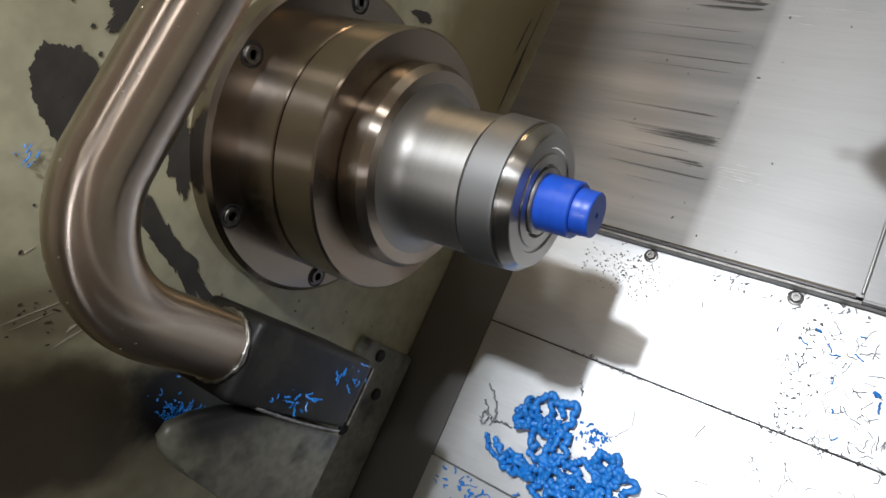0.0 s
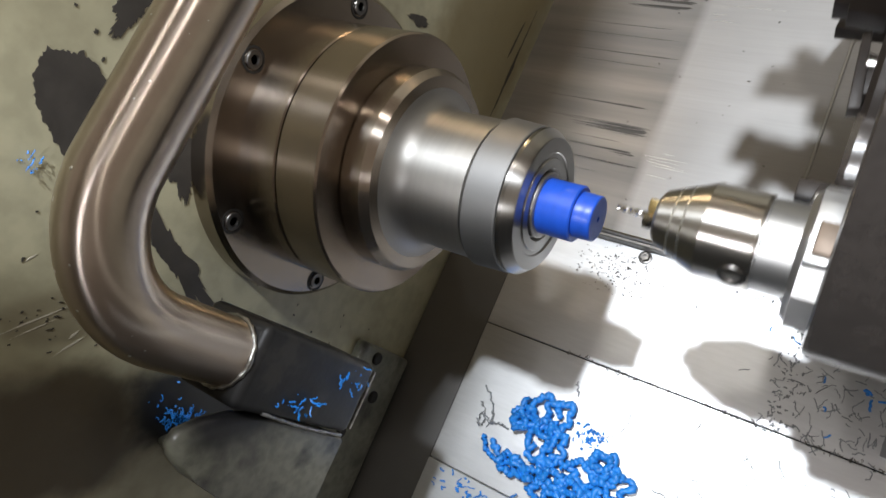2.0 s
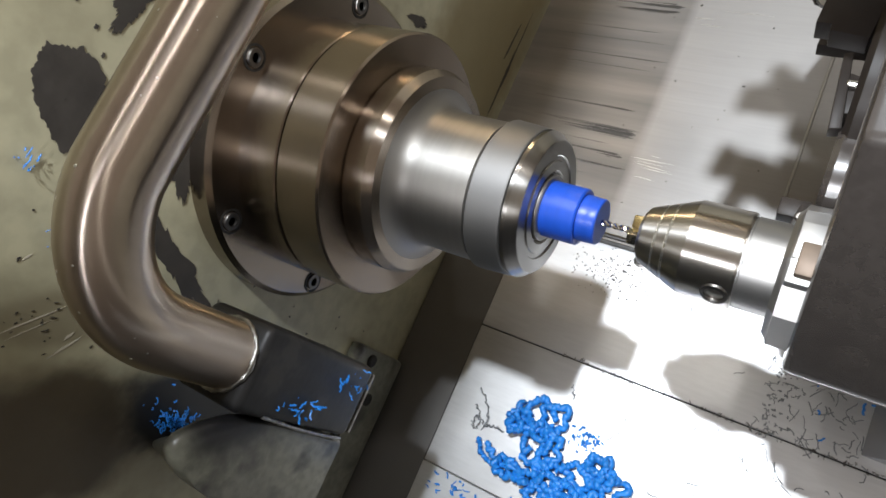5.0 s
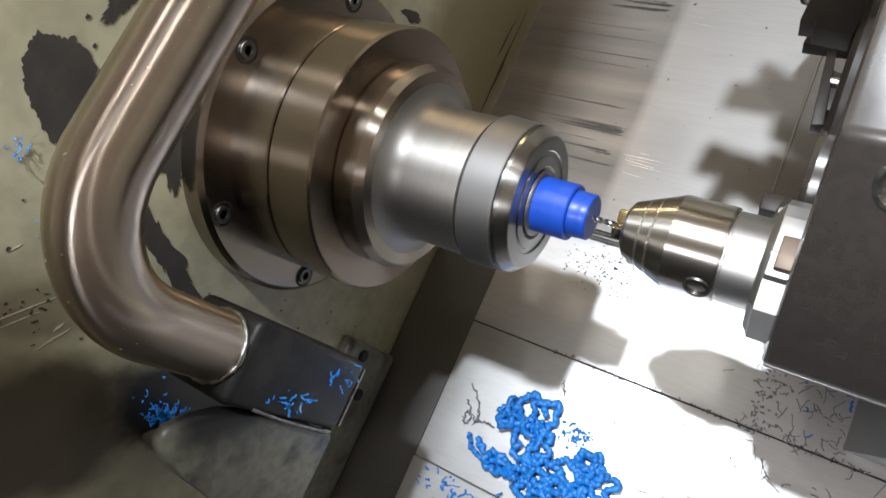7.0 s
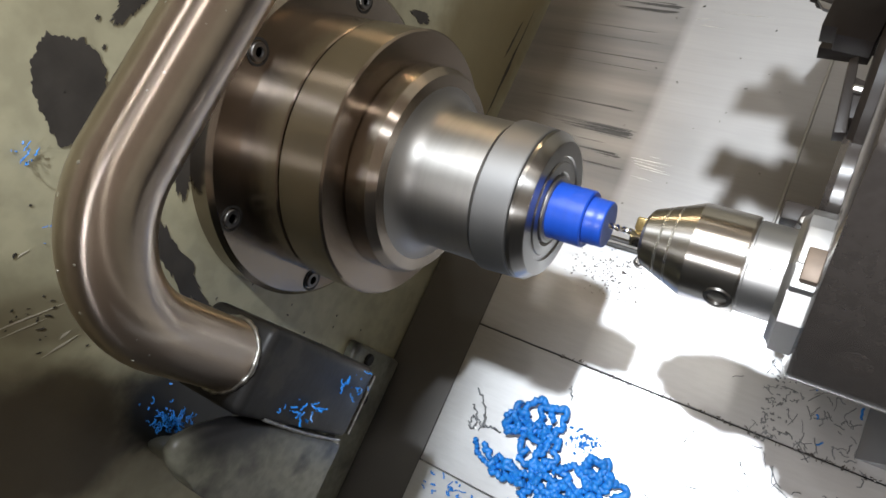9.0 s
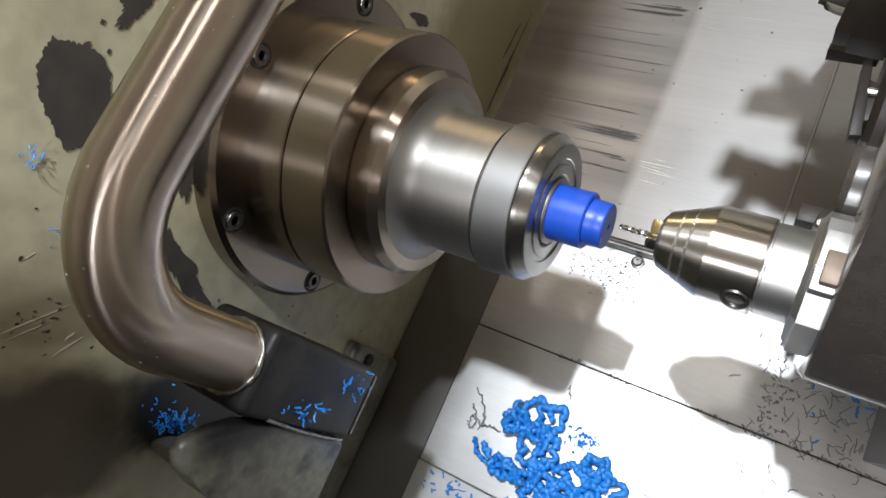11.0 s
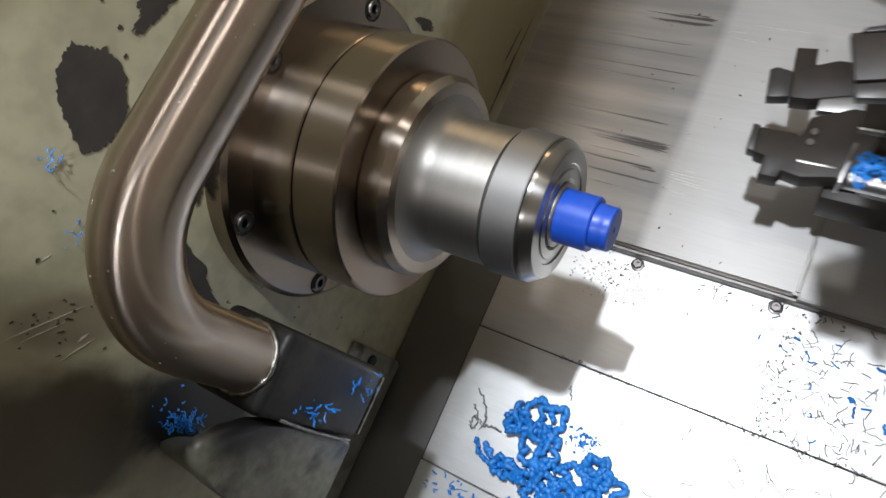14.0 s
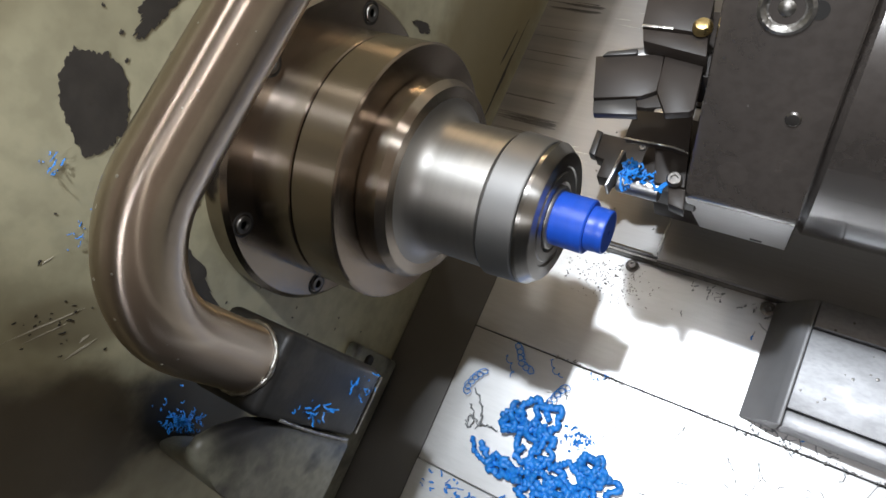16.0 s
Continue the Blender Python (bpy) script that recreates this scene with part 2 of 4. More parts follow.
def sweep(points, radius, seg=10, bm=None, cap=True):
    """A tube along points; radius is a number or one for each point."""
    b = bmesh.new() if bm is None else bm
    pts = [Vector(p) for p in points]
    side = None
    rings = []
    for i, p in enumerate(pts):
        way = (pts[min(i + 1, len(pts) - 1)] - pts[max(i - 1, 0)]).normalized()
        if side is None:
            side = way.orthogonal().normalized()
        side = (side - way * side.dot(way)).normalized()
        up = way.cross(side)
        r = radius if isinstance(radius, (int, float)) else radius[i]
        rings.append([b.verts.new(p + r * (math.cos(2 * math.pi * k / seg) * side + math.sin(2 * math.pi * k / seg) * up)) for k in range(seg)])
    uv = b.loops.layers.uv.verify()
    for i, (p, q) in enumerate(zip(rings, rings[1:])):
        for k in range(seg):
            j = (k + 1) % seg
            face = b.faces.new((p[k], p[j], q[j], q[k]))
            for loop, at in zip(face.loops, ((k, i), (k + 1, i), (k + 1, i + 1), (k, i + 1))):
                loop[uv].uv = (at[0] / seg, at[1] / len(rings))
    if cap:
        b.faces.new(rings[0][::-1])
        b.faces.new(rings[-1])
    return b


def loft(sections):
    """A solid through (x, outline) sections with equal numbers of (y, z) points."""
    b = bmesh.new()
    rings = [[b.verts.new((x, y, z)) for y, z in pts] for x, pts in sections]
    for p, q in zip(rings, rings[1:]):
        for k in range(len(p)):
            j = (k + 1) % len(p)
            b.faces.new((p[k], p[j], q[j], q[k]))
    b.faces.new(rings[0][::-1])
    b.faces.new(rings[-1])
    return b


def ragged(cx, cy, rx, ry, seed, n=120, rough=0.16):
    """An uneven closed outline."""
    rnd = random.Random(seed)
    off = rnd.random() * 50
    out = []
    for i in range(n):
        a = 2 * math.pi * i / n
        k = 1 + rough * 2.2 * noise.noise((math.cos(a) * 1.3 + off, math.sin(a) * 1.3, 0)) + rough * 0.9 * noise.noise((math.cos(a) * 5 + off, math.sin(a) * 5, 3)) + rough * 0.35 * rnd.uniform(-1, 1)
        out.append((cx + rx * k * math.cos(a), cy + ry * k * math.sin(a)))
    return out


ACROSS = Matrix.Rotation(radians(90), 4, "Y")  # takes a turned solid's axis from x to -z

# ---- setting ----
XW, LOW, TOP = -0.165, -0.226, -0.212


def wall_with(name, bm, mat, label):
    return tagged(part(name, bm, mat), label, "wall", kind="structure")


wall_headstock = wall_with("wall_headstock", box(XW - 0.03, XW, -0.75, 0.70, -0.30, 0.28), PAINT, "cream-green painted headstock wall, chipped, with soft dark and olive patches")
wall_with("wall_top", box(XW - 0.03, 1.1, 0.70, 0.73, -0.30, 0.60), ENAMEL, "grey painted upper wall of the machine enclosure")
wall_with("wall_end", box(1.1, 1.13, -0.75, 0.73, -0.30, 0.60), ENAMEL, "grey painted end wall of the machine enclosure")
# Unseen black wall, set close to keep low ambient light off the headstock.
wall_with("wall_bottom", box(XW - 0.03, 1.1, -0.45, -0.42, -0.30, 0.33), SOCKET, "unseen black front wall, added close in to cut low ambient light")
# The next four are unseen blockers, added to shape the light from the front.
tagged(part("door_light_block", box(-0.30, 0.050, -0.75, -0.41, 0.50, 0.53, 0.003), ENAMEL), "unseen block added to keep the door lamp off the lower wall", "door frame", kind="structure")
tagged(part("floor_light_block", box(0.051, 0.150, -0.446, -0.410, 0.50, 0.53, 0.003), ENAMEL), "unseen block added to dim the door lamp on the bed plate", "door frame", kind="structure")
tagged(part("cover_light_block", box(0.001, 0.026, -0.409, -0.30, 0.50, 0.53, 0.003), ENAMEL), "unseen block added to keep the door lamp off the cover by the wall", "door frame", kind="structure")
tagged(part("ambient_block", box(-0.30, 0.030, -0.472, -0.455, 0.30, 0.50, 0.003), SOCKET), "unseen dark panel added to cut ambient light on the lower wall", "door", kind="structure")
# Three more unseen blockers, added to shade wall and cover from the upper lamps.
tagged(part("wall_light_block", box(-0.20, -0.045, -0.36, -0.027, 0.54, 0.56, 0.003), ENAMEL), "unseen block added to shade the lower headstock wall from the machine lamp", "bracket", kind="structure")
tagged(part("lamp_light_block", box(-0.058, -0.022, -0.12, 0.50, 0.50, 0.52, 0.003), ENAMEL), "unseen block added to shade the cover beside the headstock wall", "hood", kind="structure")
tagged(part("work_lamp_block", box(-0.20, -0.060, 0.262, 0.50, 0.50, 0.52, 0.003), ENAMEL), "unseen block added to keep a work lamp off the cover", "hood", kind="structure")
tagged(part("floor", box(XW, 1.1, -0.75, 0.70, -0.30, -0.245), SOCKET), "dark oily machine bed under the covers", "floor", kind="structure")


def wall_flake(name, y, z, ry, rz, seed, rough=0.16, tilt=0.0):
    pts = ragged(0, 0, ry, rz, seed, rough=rough)
    c, s = math.cos(tilt), math.sin(tilt)
    part(name, prism([(y + c * p - s * q, z + s * p + c * q) for p, q in pts], XW + 0.0001, XW + 0.0004), BARE, wall_headstock, "dark patch where the paint has come off")


def way_plate(name, x0, x1, y0, y1, z1, mat, label, thick=0.002):
    return tagged(part(name, box(x0, x1, y0, y1, z1 - thick, z1, 0.0006, 1), mat), label, "sheet metal", kind="structure")


way_plate("bed_plate_upper", -0.098, 0.62, -0.0465, 0.20, LOW, SHEET, "bright stainless bed plate strewn with fine chips")
way_plate("bed_plate_lower", -0.098, 0.62, -0.176, -0.0475, LOW, SHEET, "bright stainless bed plate under the blue chips")
# Plate beside the wall; the shade on it is put into its dark colour.
way_plate("shaded_bed_strip", XW + 0.001, -0.0985, -0.60, 0.20, LOW - 0.001, SHADED_STRIP, "bed plate along the headstock wall, coloured dark for the shade on it")
way_plate("tray_ledge", -0.097, 0.62, -0.60, -0.1765, LOW + 0.004, SHEET, "grey steel tray ledge with blue shavings", 0.010)
# folded lip along the foot of the sliding covers
tagged(part("cover_rail", box(XW + 0.002, 0.62, 0.0595, 0.0625, LOW + 0.0005, TOP - 0.003, 0.0005, 1), SCREW), "dark steel guide rail under the way covers", "rail", kind="structure")

# paint flakes on the headstock wall
wall_flake("paint_chip", -0.064, 0.158, 0.024, 0.0165, 3, 0.12, 0.75)
wall_flake("paint_chip", -0.058, 0.093, 0.024, 0.0075, 5, 0.30, 0.69)
wall_flake("paint_chip", -0.112, 0.063, 0.050, 0.0070, 8, 0.34, 1.1)
wall_flake("paint_chip", 0.130, -0.036, 0.012, 0.004, 11, 0.3, -1.2)
wall_flake("paint_chip", -0.008, 0.156, 0.018, 0.006, 12, 0.3, -0.2)
wall_flake("oil_run", 0.190, -0.190, 0.036, 0.0016, 21, 0.5, 0.03)
wall_flake("oil_run", 0.215, -0.176, 0.020, 0.0011, 22, 0.5, -0.05)
rnd = random.Random(4)
for k in range(24):
    wall_flake("grime_fleck", rnd.gauss(-0.163, 0.009), rnd.gauss(0.110, 0.013), rnd.uniform(0.00015, 0.00045), rnd.uniform(0.0002, 0.0009), 400 + k, 0.45, rnd.uniform(0.2, 1.0))
for k in range(22):
    wall_flake("paint_speck", rnd.uniform(-0.17, 0.05), rnd.uniform(0.10, 0.215), rnd.uniform(0.0004, 0.0012), rnd.uniform(0.0004, 0.0010), 100 + k, 0.3)
for k in range(22):
    wall_flake("paint_speck", rnd.uniform(-0.16, -0.09), rnd.uniform(-0.20, 0.04), rnd.uniform(0.0003, 0.0011), rnd.uniform(0.0003, 0.0010), 200 + k, 0.3)


# ---- the spindle ----
def spindle():
    s = thing("lathe_spindle", "brown-tinted turned steel lathe spindle nose with a collet chuck", "spindle")
    flange = part("flange", turned([(XW, 0), (XW, 0.104), (-0.1525, 0.104), (-0.150, 0.101), (-0.150, 0)], 128), FACED, s)
    for k in range(6):
        a = radians(145.7 - 60 * k)
        y, z = 0.0934 * math.cos(a), 0.0934 * math.sin(a)
        hole = part("bolt_recess", turned([(-0.1505, 0), (-0.1505, 0.0072), (-0.1494, 0.0078), (-0.1494, 0.0066), (-0.1502, 0.0062), (-0.1502, 0)], 28, m=Matrix.Translation((0, y, z))), HOLE, flange)
        b = turned([(-0.150, 0), (-0.150, 0.0052), (-0.1492, 0.0055), (-0.1484, 0.0052), (-0.1484, 0.003), (-0.1500, 0.0027), (-0.1500, 0)], 24, m=Matrix.Translation((0, y, z)))
        part("bolt", b, SCREW, hole, "steel socket-head bolt")
    part("body", turned([(-0.151, 0), (-0.151, 0.0825), (-0.1225, 0.0825), (-0.1215, 0.0818), (-0.1215, 0.0800), (-0.1203, 0.0800), (-0.1203, 0.0818), (-0.1195, 0.0825),
                         (-0.0912, 0.0825), (-0.0899, 0.0812), (-0.0899, 0.0600), (-0.0899, 0)], 128), DARKSTEEL, s, "", 20)
    part("shoulder", turned([(-0.0905, 0), (-0.0905, 0.0625), (-0.0895, 0.0625), (-0.0890, 0.0635), (-0.0760, 0.0635), (-0.0710, 0.0600), (-0.0710, 0)], 128), TURNED, s, "", 20)
    prof = [(-0.0715, 0), (-0.0715, 0.0530)]
    for k in range(9):
        a = radians(90 * k / 8)
        prof.append((-0.0710 + 0.0115 * (1 - math.cos(a)), 0.0530 - 0.0115 * math.sin(a)))
    prof += [(-0.058, 0.0414), (-0.0248, 0.0414), (-0.0244, 0.0380), (-0.0225, 0.0380), (-0.0225, 0)]
    part("neck", turned(prof, 128), GROUND, s, "satin ground steel neck")
    part("collet_ring", turned([(-0.0226, 0), (-0.0226, 0.0428), (-0.0217, 0.0438), (-0.003, 0.0428), (-0.0022, 0.0424), (-0.0018, 0.0412), (-0.0018, 0)], 128), KNURL, s, "pale satin steel collet ring", 14)
    cap = [(-0.0019, 0), (-0.0019, 0.0405), (-0.0012, 0.0423), (0.0010, 0.0423), (0.0014, 0.0421), (0.0064, 0.0383), (0.0068, 0.0378), (0.0068, 0.0300), (0.0060, 0.0294), (0.0060, 0.0270),
           (0.0068, 0.0264), (0.0068, 0.0212), (0.0040, 0.0196), (0.0040, 0)]
    part("collet_cap", turned(cap, 128), CAP, s, "polished steel collet cap", 14)
    part("collet", turned([(0.0035, 0.0190), (0.0072, 0.0190), (0.0080, 0.0182), (0.0080, 0.0160), (0.0035, 0.0160)], 96), GROUND, s)
    part("drop", turned([(-0.0008, 0), (-0.0005, 0.0008), (0.0006, 0.0012), (0.0022, 0.0008), (0.003, 0)], 12, m=Matrix.Translation((0.001, 0.012, -0.0415)) @ ACROSS), POLISHED, s, "hanging drop of coolant")
    return s


spindle()
work = thing("workpiece", "stepped blue plastic workpiece held in the collet", "workpiece")
part("large_step", turned([(-0.01, 0), (-0.01, 0.0158), (0.0270, 0.0158), (0.0278, 0.0150), (0.0278, 0)], 96), BLUE, work)
part("small_step", turned([(0.0270, 0), (0.0270, 0.0128), (0.0330, 0.0128), (0.0333, 0.0126), (0.0376, 0.0126), (0.0382, 0.0120), (0.0382, 0.0016), (0.034, 0.0014), (0.034, 0)], 96), BLUE, work)


# ---- the coolant pipe ----
def coolant_pipe():
    p = thing("coolant_pipe", "bent stainless coolant pipe welded into a black socket", "pipe")
    path = [(-0.085, y, 0.1755) for y in (0.42, 0.36, 0.30, 0.24, 0.18, 0.12, 0.06, 0.0, -0.03, -0.055, -0.075)]
    r = 0.056
    for k in range(1, 17):
        a = radians(90 * k / 16)
        path.append((-0.085, -0.085 - r * math.sin(a), 0.1755 - r * (1 - math.cos(a))))
    path += [(-0.085, -0.141, z) for z in (0.100, 0.085, 0.070)]
    part("tube", sweep(path, 0.0172, 48), TUBE, p, "brushed stainless tube")
    ring = [(-0.085 + 0.0178 * math.cos(a), -0.141 + 0.0178 * math.sin(a), 0.0795 + 0.0003 * math.sin(9 * a)) for a in [2 * math.pi * k / 72 for k in range(73)]]
    part("weld_ring", sweep(ring, [0.0013 + 0.00025 * math.sin(k * 1.7) for k in range(73)], 10), WELD, p, "bright lumpy weld bead")
    part("socket", box(-0.110, -0.065, -0.1640, -0.1200, -0.0260, 0.0785, 0.005, 4), SOCKET, p, "oily black steel socket")
    wet = random.Random(8)
    for k in range(24):
        a = radians(wet.uniform(0, 80)) if k % 2 else 0
        y, z = (-0.085 - r * math.sin(a), 0.1755 - r * (1 - math.cos(a))) if k % 2 else (wet.uniform(-0.08, 0.16), 0.1755)
        side = wet.uniform(-0.3, 1.2)
        out = Vector((math.sin(side), -math.cos(side) * math.sin(a), math.cos(side) * math.cos(a)))
        size = wet.uniform(0.0003, 0.0008)
        bead = turned([(0, 0), (0, size), (size * 0.3, size * 0.8), (size * 0.45, 0)], 10, m=Matrix.Translation(Vector((-0.085, y, z)) + out * 0.0171) @ out.to_track_quat("X", "Z").to_matrix().to_4x4())
        part("coolant_drop", bead, SCRATCH, p, "small bright drop of coolant")
    part("end_edge", box(-0.0672, -0.0648, -0.161, -0.1235, -0.0276, -0.0262, 0.0005, 1), WELD, p, "bright worn edge")
    return p


coolant_pipe()
boss = thing("headstock_boss", "cream-green cast boss below the pipe socket, its top near black", "casting", kind="structure")
BOSS_SIDE = [(-0.1790, 0.0985), (-0.185, 0.1000), (-0.1912, 0.0950), (-0.1984, 0.0820), (-0.2074, 0.0560), (-0.2250, 0.0100), (-0.2300, -0.0265), (-0.2000, -0.0268), (-0.1660, -0.0270), (-0.1640, 0.0061), (-0.1630, 0.0451), (-0.1660, 0.070), (-0.1722, 0.0880)]


def boss_section(s):
    return [(-0.228 + (y + 0.228) * s, -0.027 + (z + 0.027) * s) for y, z in BOSS_SIDE]


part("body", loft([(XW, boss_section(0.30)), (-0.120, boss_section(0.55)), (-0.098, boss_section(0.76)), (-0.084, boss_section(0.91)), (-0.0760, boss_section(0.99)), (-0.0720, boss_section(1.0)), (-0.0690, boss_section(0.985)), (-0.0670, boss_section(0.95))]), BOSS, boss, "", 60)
bead = [(-0.0665, -0.1625 - 0.0028 * k / 17 - 0.0012 * math.sin(k * 0.18), 0.056 - 0.0046 * k) for k in range(18)]
part("weld_seam", sweep(bead, [0.0010 + 0.0002 * math.sin(k * 2.1) for k in range(18)], 8), WELD, boss)

bracket = thing("wall_bracket", "dull green scraped bracket bolted to the headstock wall", "bracket")
part("plate", box(XW, XW + 0.012, -0.30, -0.108, -0.222, -0.142, 0.004, 3), BOSS, bracket)
for y, z in ((-0.118, -0.165), (-0.150, -0.185), (-0.185, -0.160)):
    part("screw", turned([(0, 0), (0, 0.0055), (0.002, 0.0055), (0.003, 0.0045), (0.003, 0)], 20, m=Matrix.Translation((XW + 0.012, y, z))), HOLE, bracket)


# ---- way covers that slide with the carriage ----
def way_cover():
    c = thing("way_cover", "brushed steel sliding way cover with dark rubbed streaks", "machine cover")
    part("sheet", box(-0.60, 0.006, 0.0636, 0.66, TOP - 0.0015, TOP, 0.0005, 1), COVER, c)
    part("lip", box(-0.60, 0, 0.0626, 0.0640, TOP - 0.011, TOP - 0.001, 0.0004, 1), COVER, c)
    part("edge_bead", sweep([(-0.598, 0.0645, TOP + 0.0002), (-0.001, 0.0645, TOP + 0.0002)], 0.0011, 8), POLISHED, c)
    nxt = part("next_sheet", box(0.004, 0.75, 0.0615, 0.66, TOP + 0.0005, TOP + 0.0026, 0.0006, 1), COVER, c)
    part("front_edge", box(0.0018, 0.0038, 0.066, 0.66, TOP + 0.0003, TOP + 0.0030, 0.0006, 1), SATIN, nxt, "worn bright leading edge")
    part("lip", box(0.004, 0.75, 0.0600, 0.0618, TOP - 0.011, TOP + 0.003, 0.0004, 1), COVER, nxt)
    rnd = random.Random(9)
    # rubbed streaks: where they end, up the bed, how long, how wide, how many smears
    for x1, y, length, wide, count in ((-0.1284, 0.2400, 0.124, 0.0016, 4), (-0.1353, 0.2591, 0.112, 0.0006, 2), (-0.1438, 0.2710, 0.097, 0.0006, 2), (-0.1394, 0.2288, 0.109, 0.0007, 2), (-0.1380, 0.1851, 0.103, 0.0018, 4),
                                       (-0.1276, 0.1648, 0.107, 0.0016, 5), (-0.1285, 0.1612, 0.080, 0.0036, 9), (-0.1290, 0.1580, 0.060, 0.0022, 5), (-0.1345, 0.1399, 0.094, 0.0016, 4), (-0.1330, 0.1372, 0.026, 0.0030, 8), (-0.1255, 0.1269, 0.090, 0.0014, 4),
                                       (-0.1320, 0.3021, 0.069, 0.0032, 9), (-0.1345, 0.2955, 0.064, 0.0030, 8), (-0.1500, 0.1480, 0.05, 0.0008, 2), (-0.1600, 0.1150, 0.04, 0.0006, 2)):
        for k in range(count):
            bm = bmesh.new()
            l = length * (1.0 if k == 0 else rnd.uniform(0.3, 0.9))
            e = x1 - (0 if k == 0 else rnd.uniform(0, 0.010))
            w = wide * (0.55 if k == 0 else rnd.uniform(0.12, 0.45))
            yy = y + (0 if k == 0 else rnd.uniform(-0.8, 0.8) * wide)
            top = [(e - l + l * s / 12, yy - w * 0.5 * (s / 12) ** 0.7 * (1 + 0.5 * rnd.uniform(-1, 1))) for s in range(1, 12)]
            low = [(e - l + l * s / 12, yy + w * 0.5 * (s / 12) ** 0.7 * (1 + 0.5 * rnd.uniform(-1, 1))) for s in range(11, 0, -1)]
            slab([(e - l, yy)] + top + [(e, yy)] + low, TOP + 0.00005 + 0.00002 * k, TOP + 0.00014 + 0.00002 * k, bm=bm)
            part("streak", bm, GRIME, c, "dark greasy rub mark", 0)
    for x0, y0, x1, y1, w in ((-0.1255, 0.1403, -0.0878, 0.1410, 0.0005), (-0.1224, 0.1357, -0.0880, 0.1335, 0.0005), (-0.1167, 0.1325, -0.0864, 0.1319, 0.0004), (-0.121, 0.1380, -0.092, 0.1375, 0.0003), (-0.0994, 0.3025, -0.0524, 0.3022, 0.0004), (-0.1183, 0.2920, -0.1023, 0.2927, 0.0005),
                              (-0.1120, 0.2859, -0.0900, 0.2848, 0.0004), (-0.118, 0.1230, -0.098, 0.1225, 0.0003), (-0.110, 0.1450, -0.100, 0.1452, 0.0003)):
        part("scratch", slab([(x0, y0), ((x0 + x1) / 2, (y0 + y1) / 2 - w / 2), (x1, y1), ((x0 + x1) / 2, (y0 + y1) / 2 + w / 2)], TOP + 0.00005, TOP + 0.00014), SCRATCH, c, "", 0)
    return c


cover = way_cover()


# ---- lip screws ----
def lip_screw(x, y):
    s = thing("rail_screw", "small dark hexagon screw on the bed plate", "screw", bed(x, y, LOW), "rail screws")
    part("washer", turned([(0, 0), (0, 0.0058), (0.0009, 0.0058), (0.0011, 0.0054), (0.0011, 0)], 24, m=Matrix.Rotation(radians(-90), 4, "Y")), SCREW, s)
    part("head", turned([(0.001, 0), (0.001, 0.0042), (0.0042, 0.0042), (0.0048, 0.0037), (0.0048, 0.0018), (0.003, 0.0016), (0.003, 0)], 6, m=Matrix.Rotation(radians(-90), 4, "Y")), SCREW, s)
    return s


first = lip_screw(0.0149, 0.0535)
for x in (0.128, 0.241, 0.354, -0.098 + 0.001):
    if x > 0:
        copy_thing(first, bed(x, 0.0535, LOW))

# ---- the turret ----
RY, RZ = -0.113, 0.021  # chuck axis from the turret's axis


def turret():
    t = thing("tool_turret", "large black enamelled eight-sided tool turret", "turret")
    c = 0.160
    oct_pts = [(c * math.cos(radians(172.5 + 45 * k)), c * math.sin(radians(172.5 + 45 * k))) for k in range(8)]
    part("drum", prism(oct_pts, 0.0810, 0.139, 0.0035), BLACK, t)
    part("front_ring", turned([(0.074, 0), (0.074, 0.045), (0.077, 0.050), (0.081, 0.050), (0.081, 0)], 64), OXIDE, t)
    for k in range(8):
        m = Matrix.Rotation(radians(45 * k), 4, "X")
        y, z = 0.1478 * math.cos(radians(150)), 0.1478 * math.sin(radians(150))
        side = Vector((0, -math.sin(radians(150)), math.cos(radians(150))))
        out = Matrix.Rotation(radians(150), 4, "X") @ Matrix.Rotation(radians(90), 4, "Z")

        def on_facet(x, u):
            return m @ Matrix.Translation(Vector((x, y, z)) + side * u) @ out

        if k in (1, 5):  # these two carry a bright plate instead
            continue
        socket = part("clamp_screw", turned([(-0.003, 0), (-0.003, 0.0115), (0.0008, 0.0115), (0.0014, 0.0100), (0.0008, 0.0085), (0.0002, 0.0080), (-0.0004, 0.0050), (0.0002, 0.0030), (0.0010, 0.0022), (0.0014, 0)], 36, m=on_facet(0.1075, -0.046)), WELD, t, "large wet steel clamp screw")
        part("set_screw", turned([(-0.002, 0), (-0.002, 0.0036), (0.0005, 0.0036), (0.0012, 0.0028), (0.0014, 0)], 20, m=on_facet(0.1225, 0.0035)), SCREW, t)
        part("plug", turned([(-0.002, 0), (-0.002, 0.0072), (0.0001, 0.0072), (0.0001, 0)], 24, m=on_facet(0.1035, 0.040)), BLACK, t)
        part("edge_hole", turned([(-0.002, 0), (-0.002, 0.0040), (0.0003, 0.0042), (0.0003, 0)], 20, m=on_facet(0.1195, -0.0470)), HOLE, t)
    # two facets plated pale: reflected light from the bed, put into the colour
    for turn in (15, 195):
        m = Matrix.Rotation(radians(turn), 4, "X")
        part("bright_facet", box(0.0820, 0.1380, 0.1470, 0.1483, -0.058, 0.058, 0.0004, 1, m=m), SHEET, t, "turret facet coloured bright for the light it reflects")
        part("facet_hole", box(0.1160, 0.1235, 0.1480, 0.1486, 0.043, 0.051, 0.0002, 1, m=m), HOLE, t)
    part("housing", turned([(0.139, 0), (0.139, 0.138), (0.143, 0.142), (0.30, 0.142), (0.30, 0)], 64), BLACK, t)
    return t


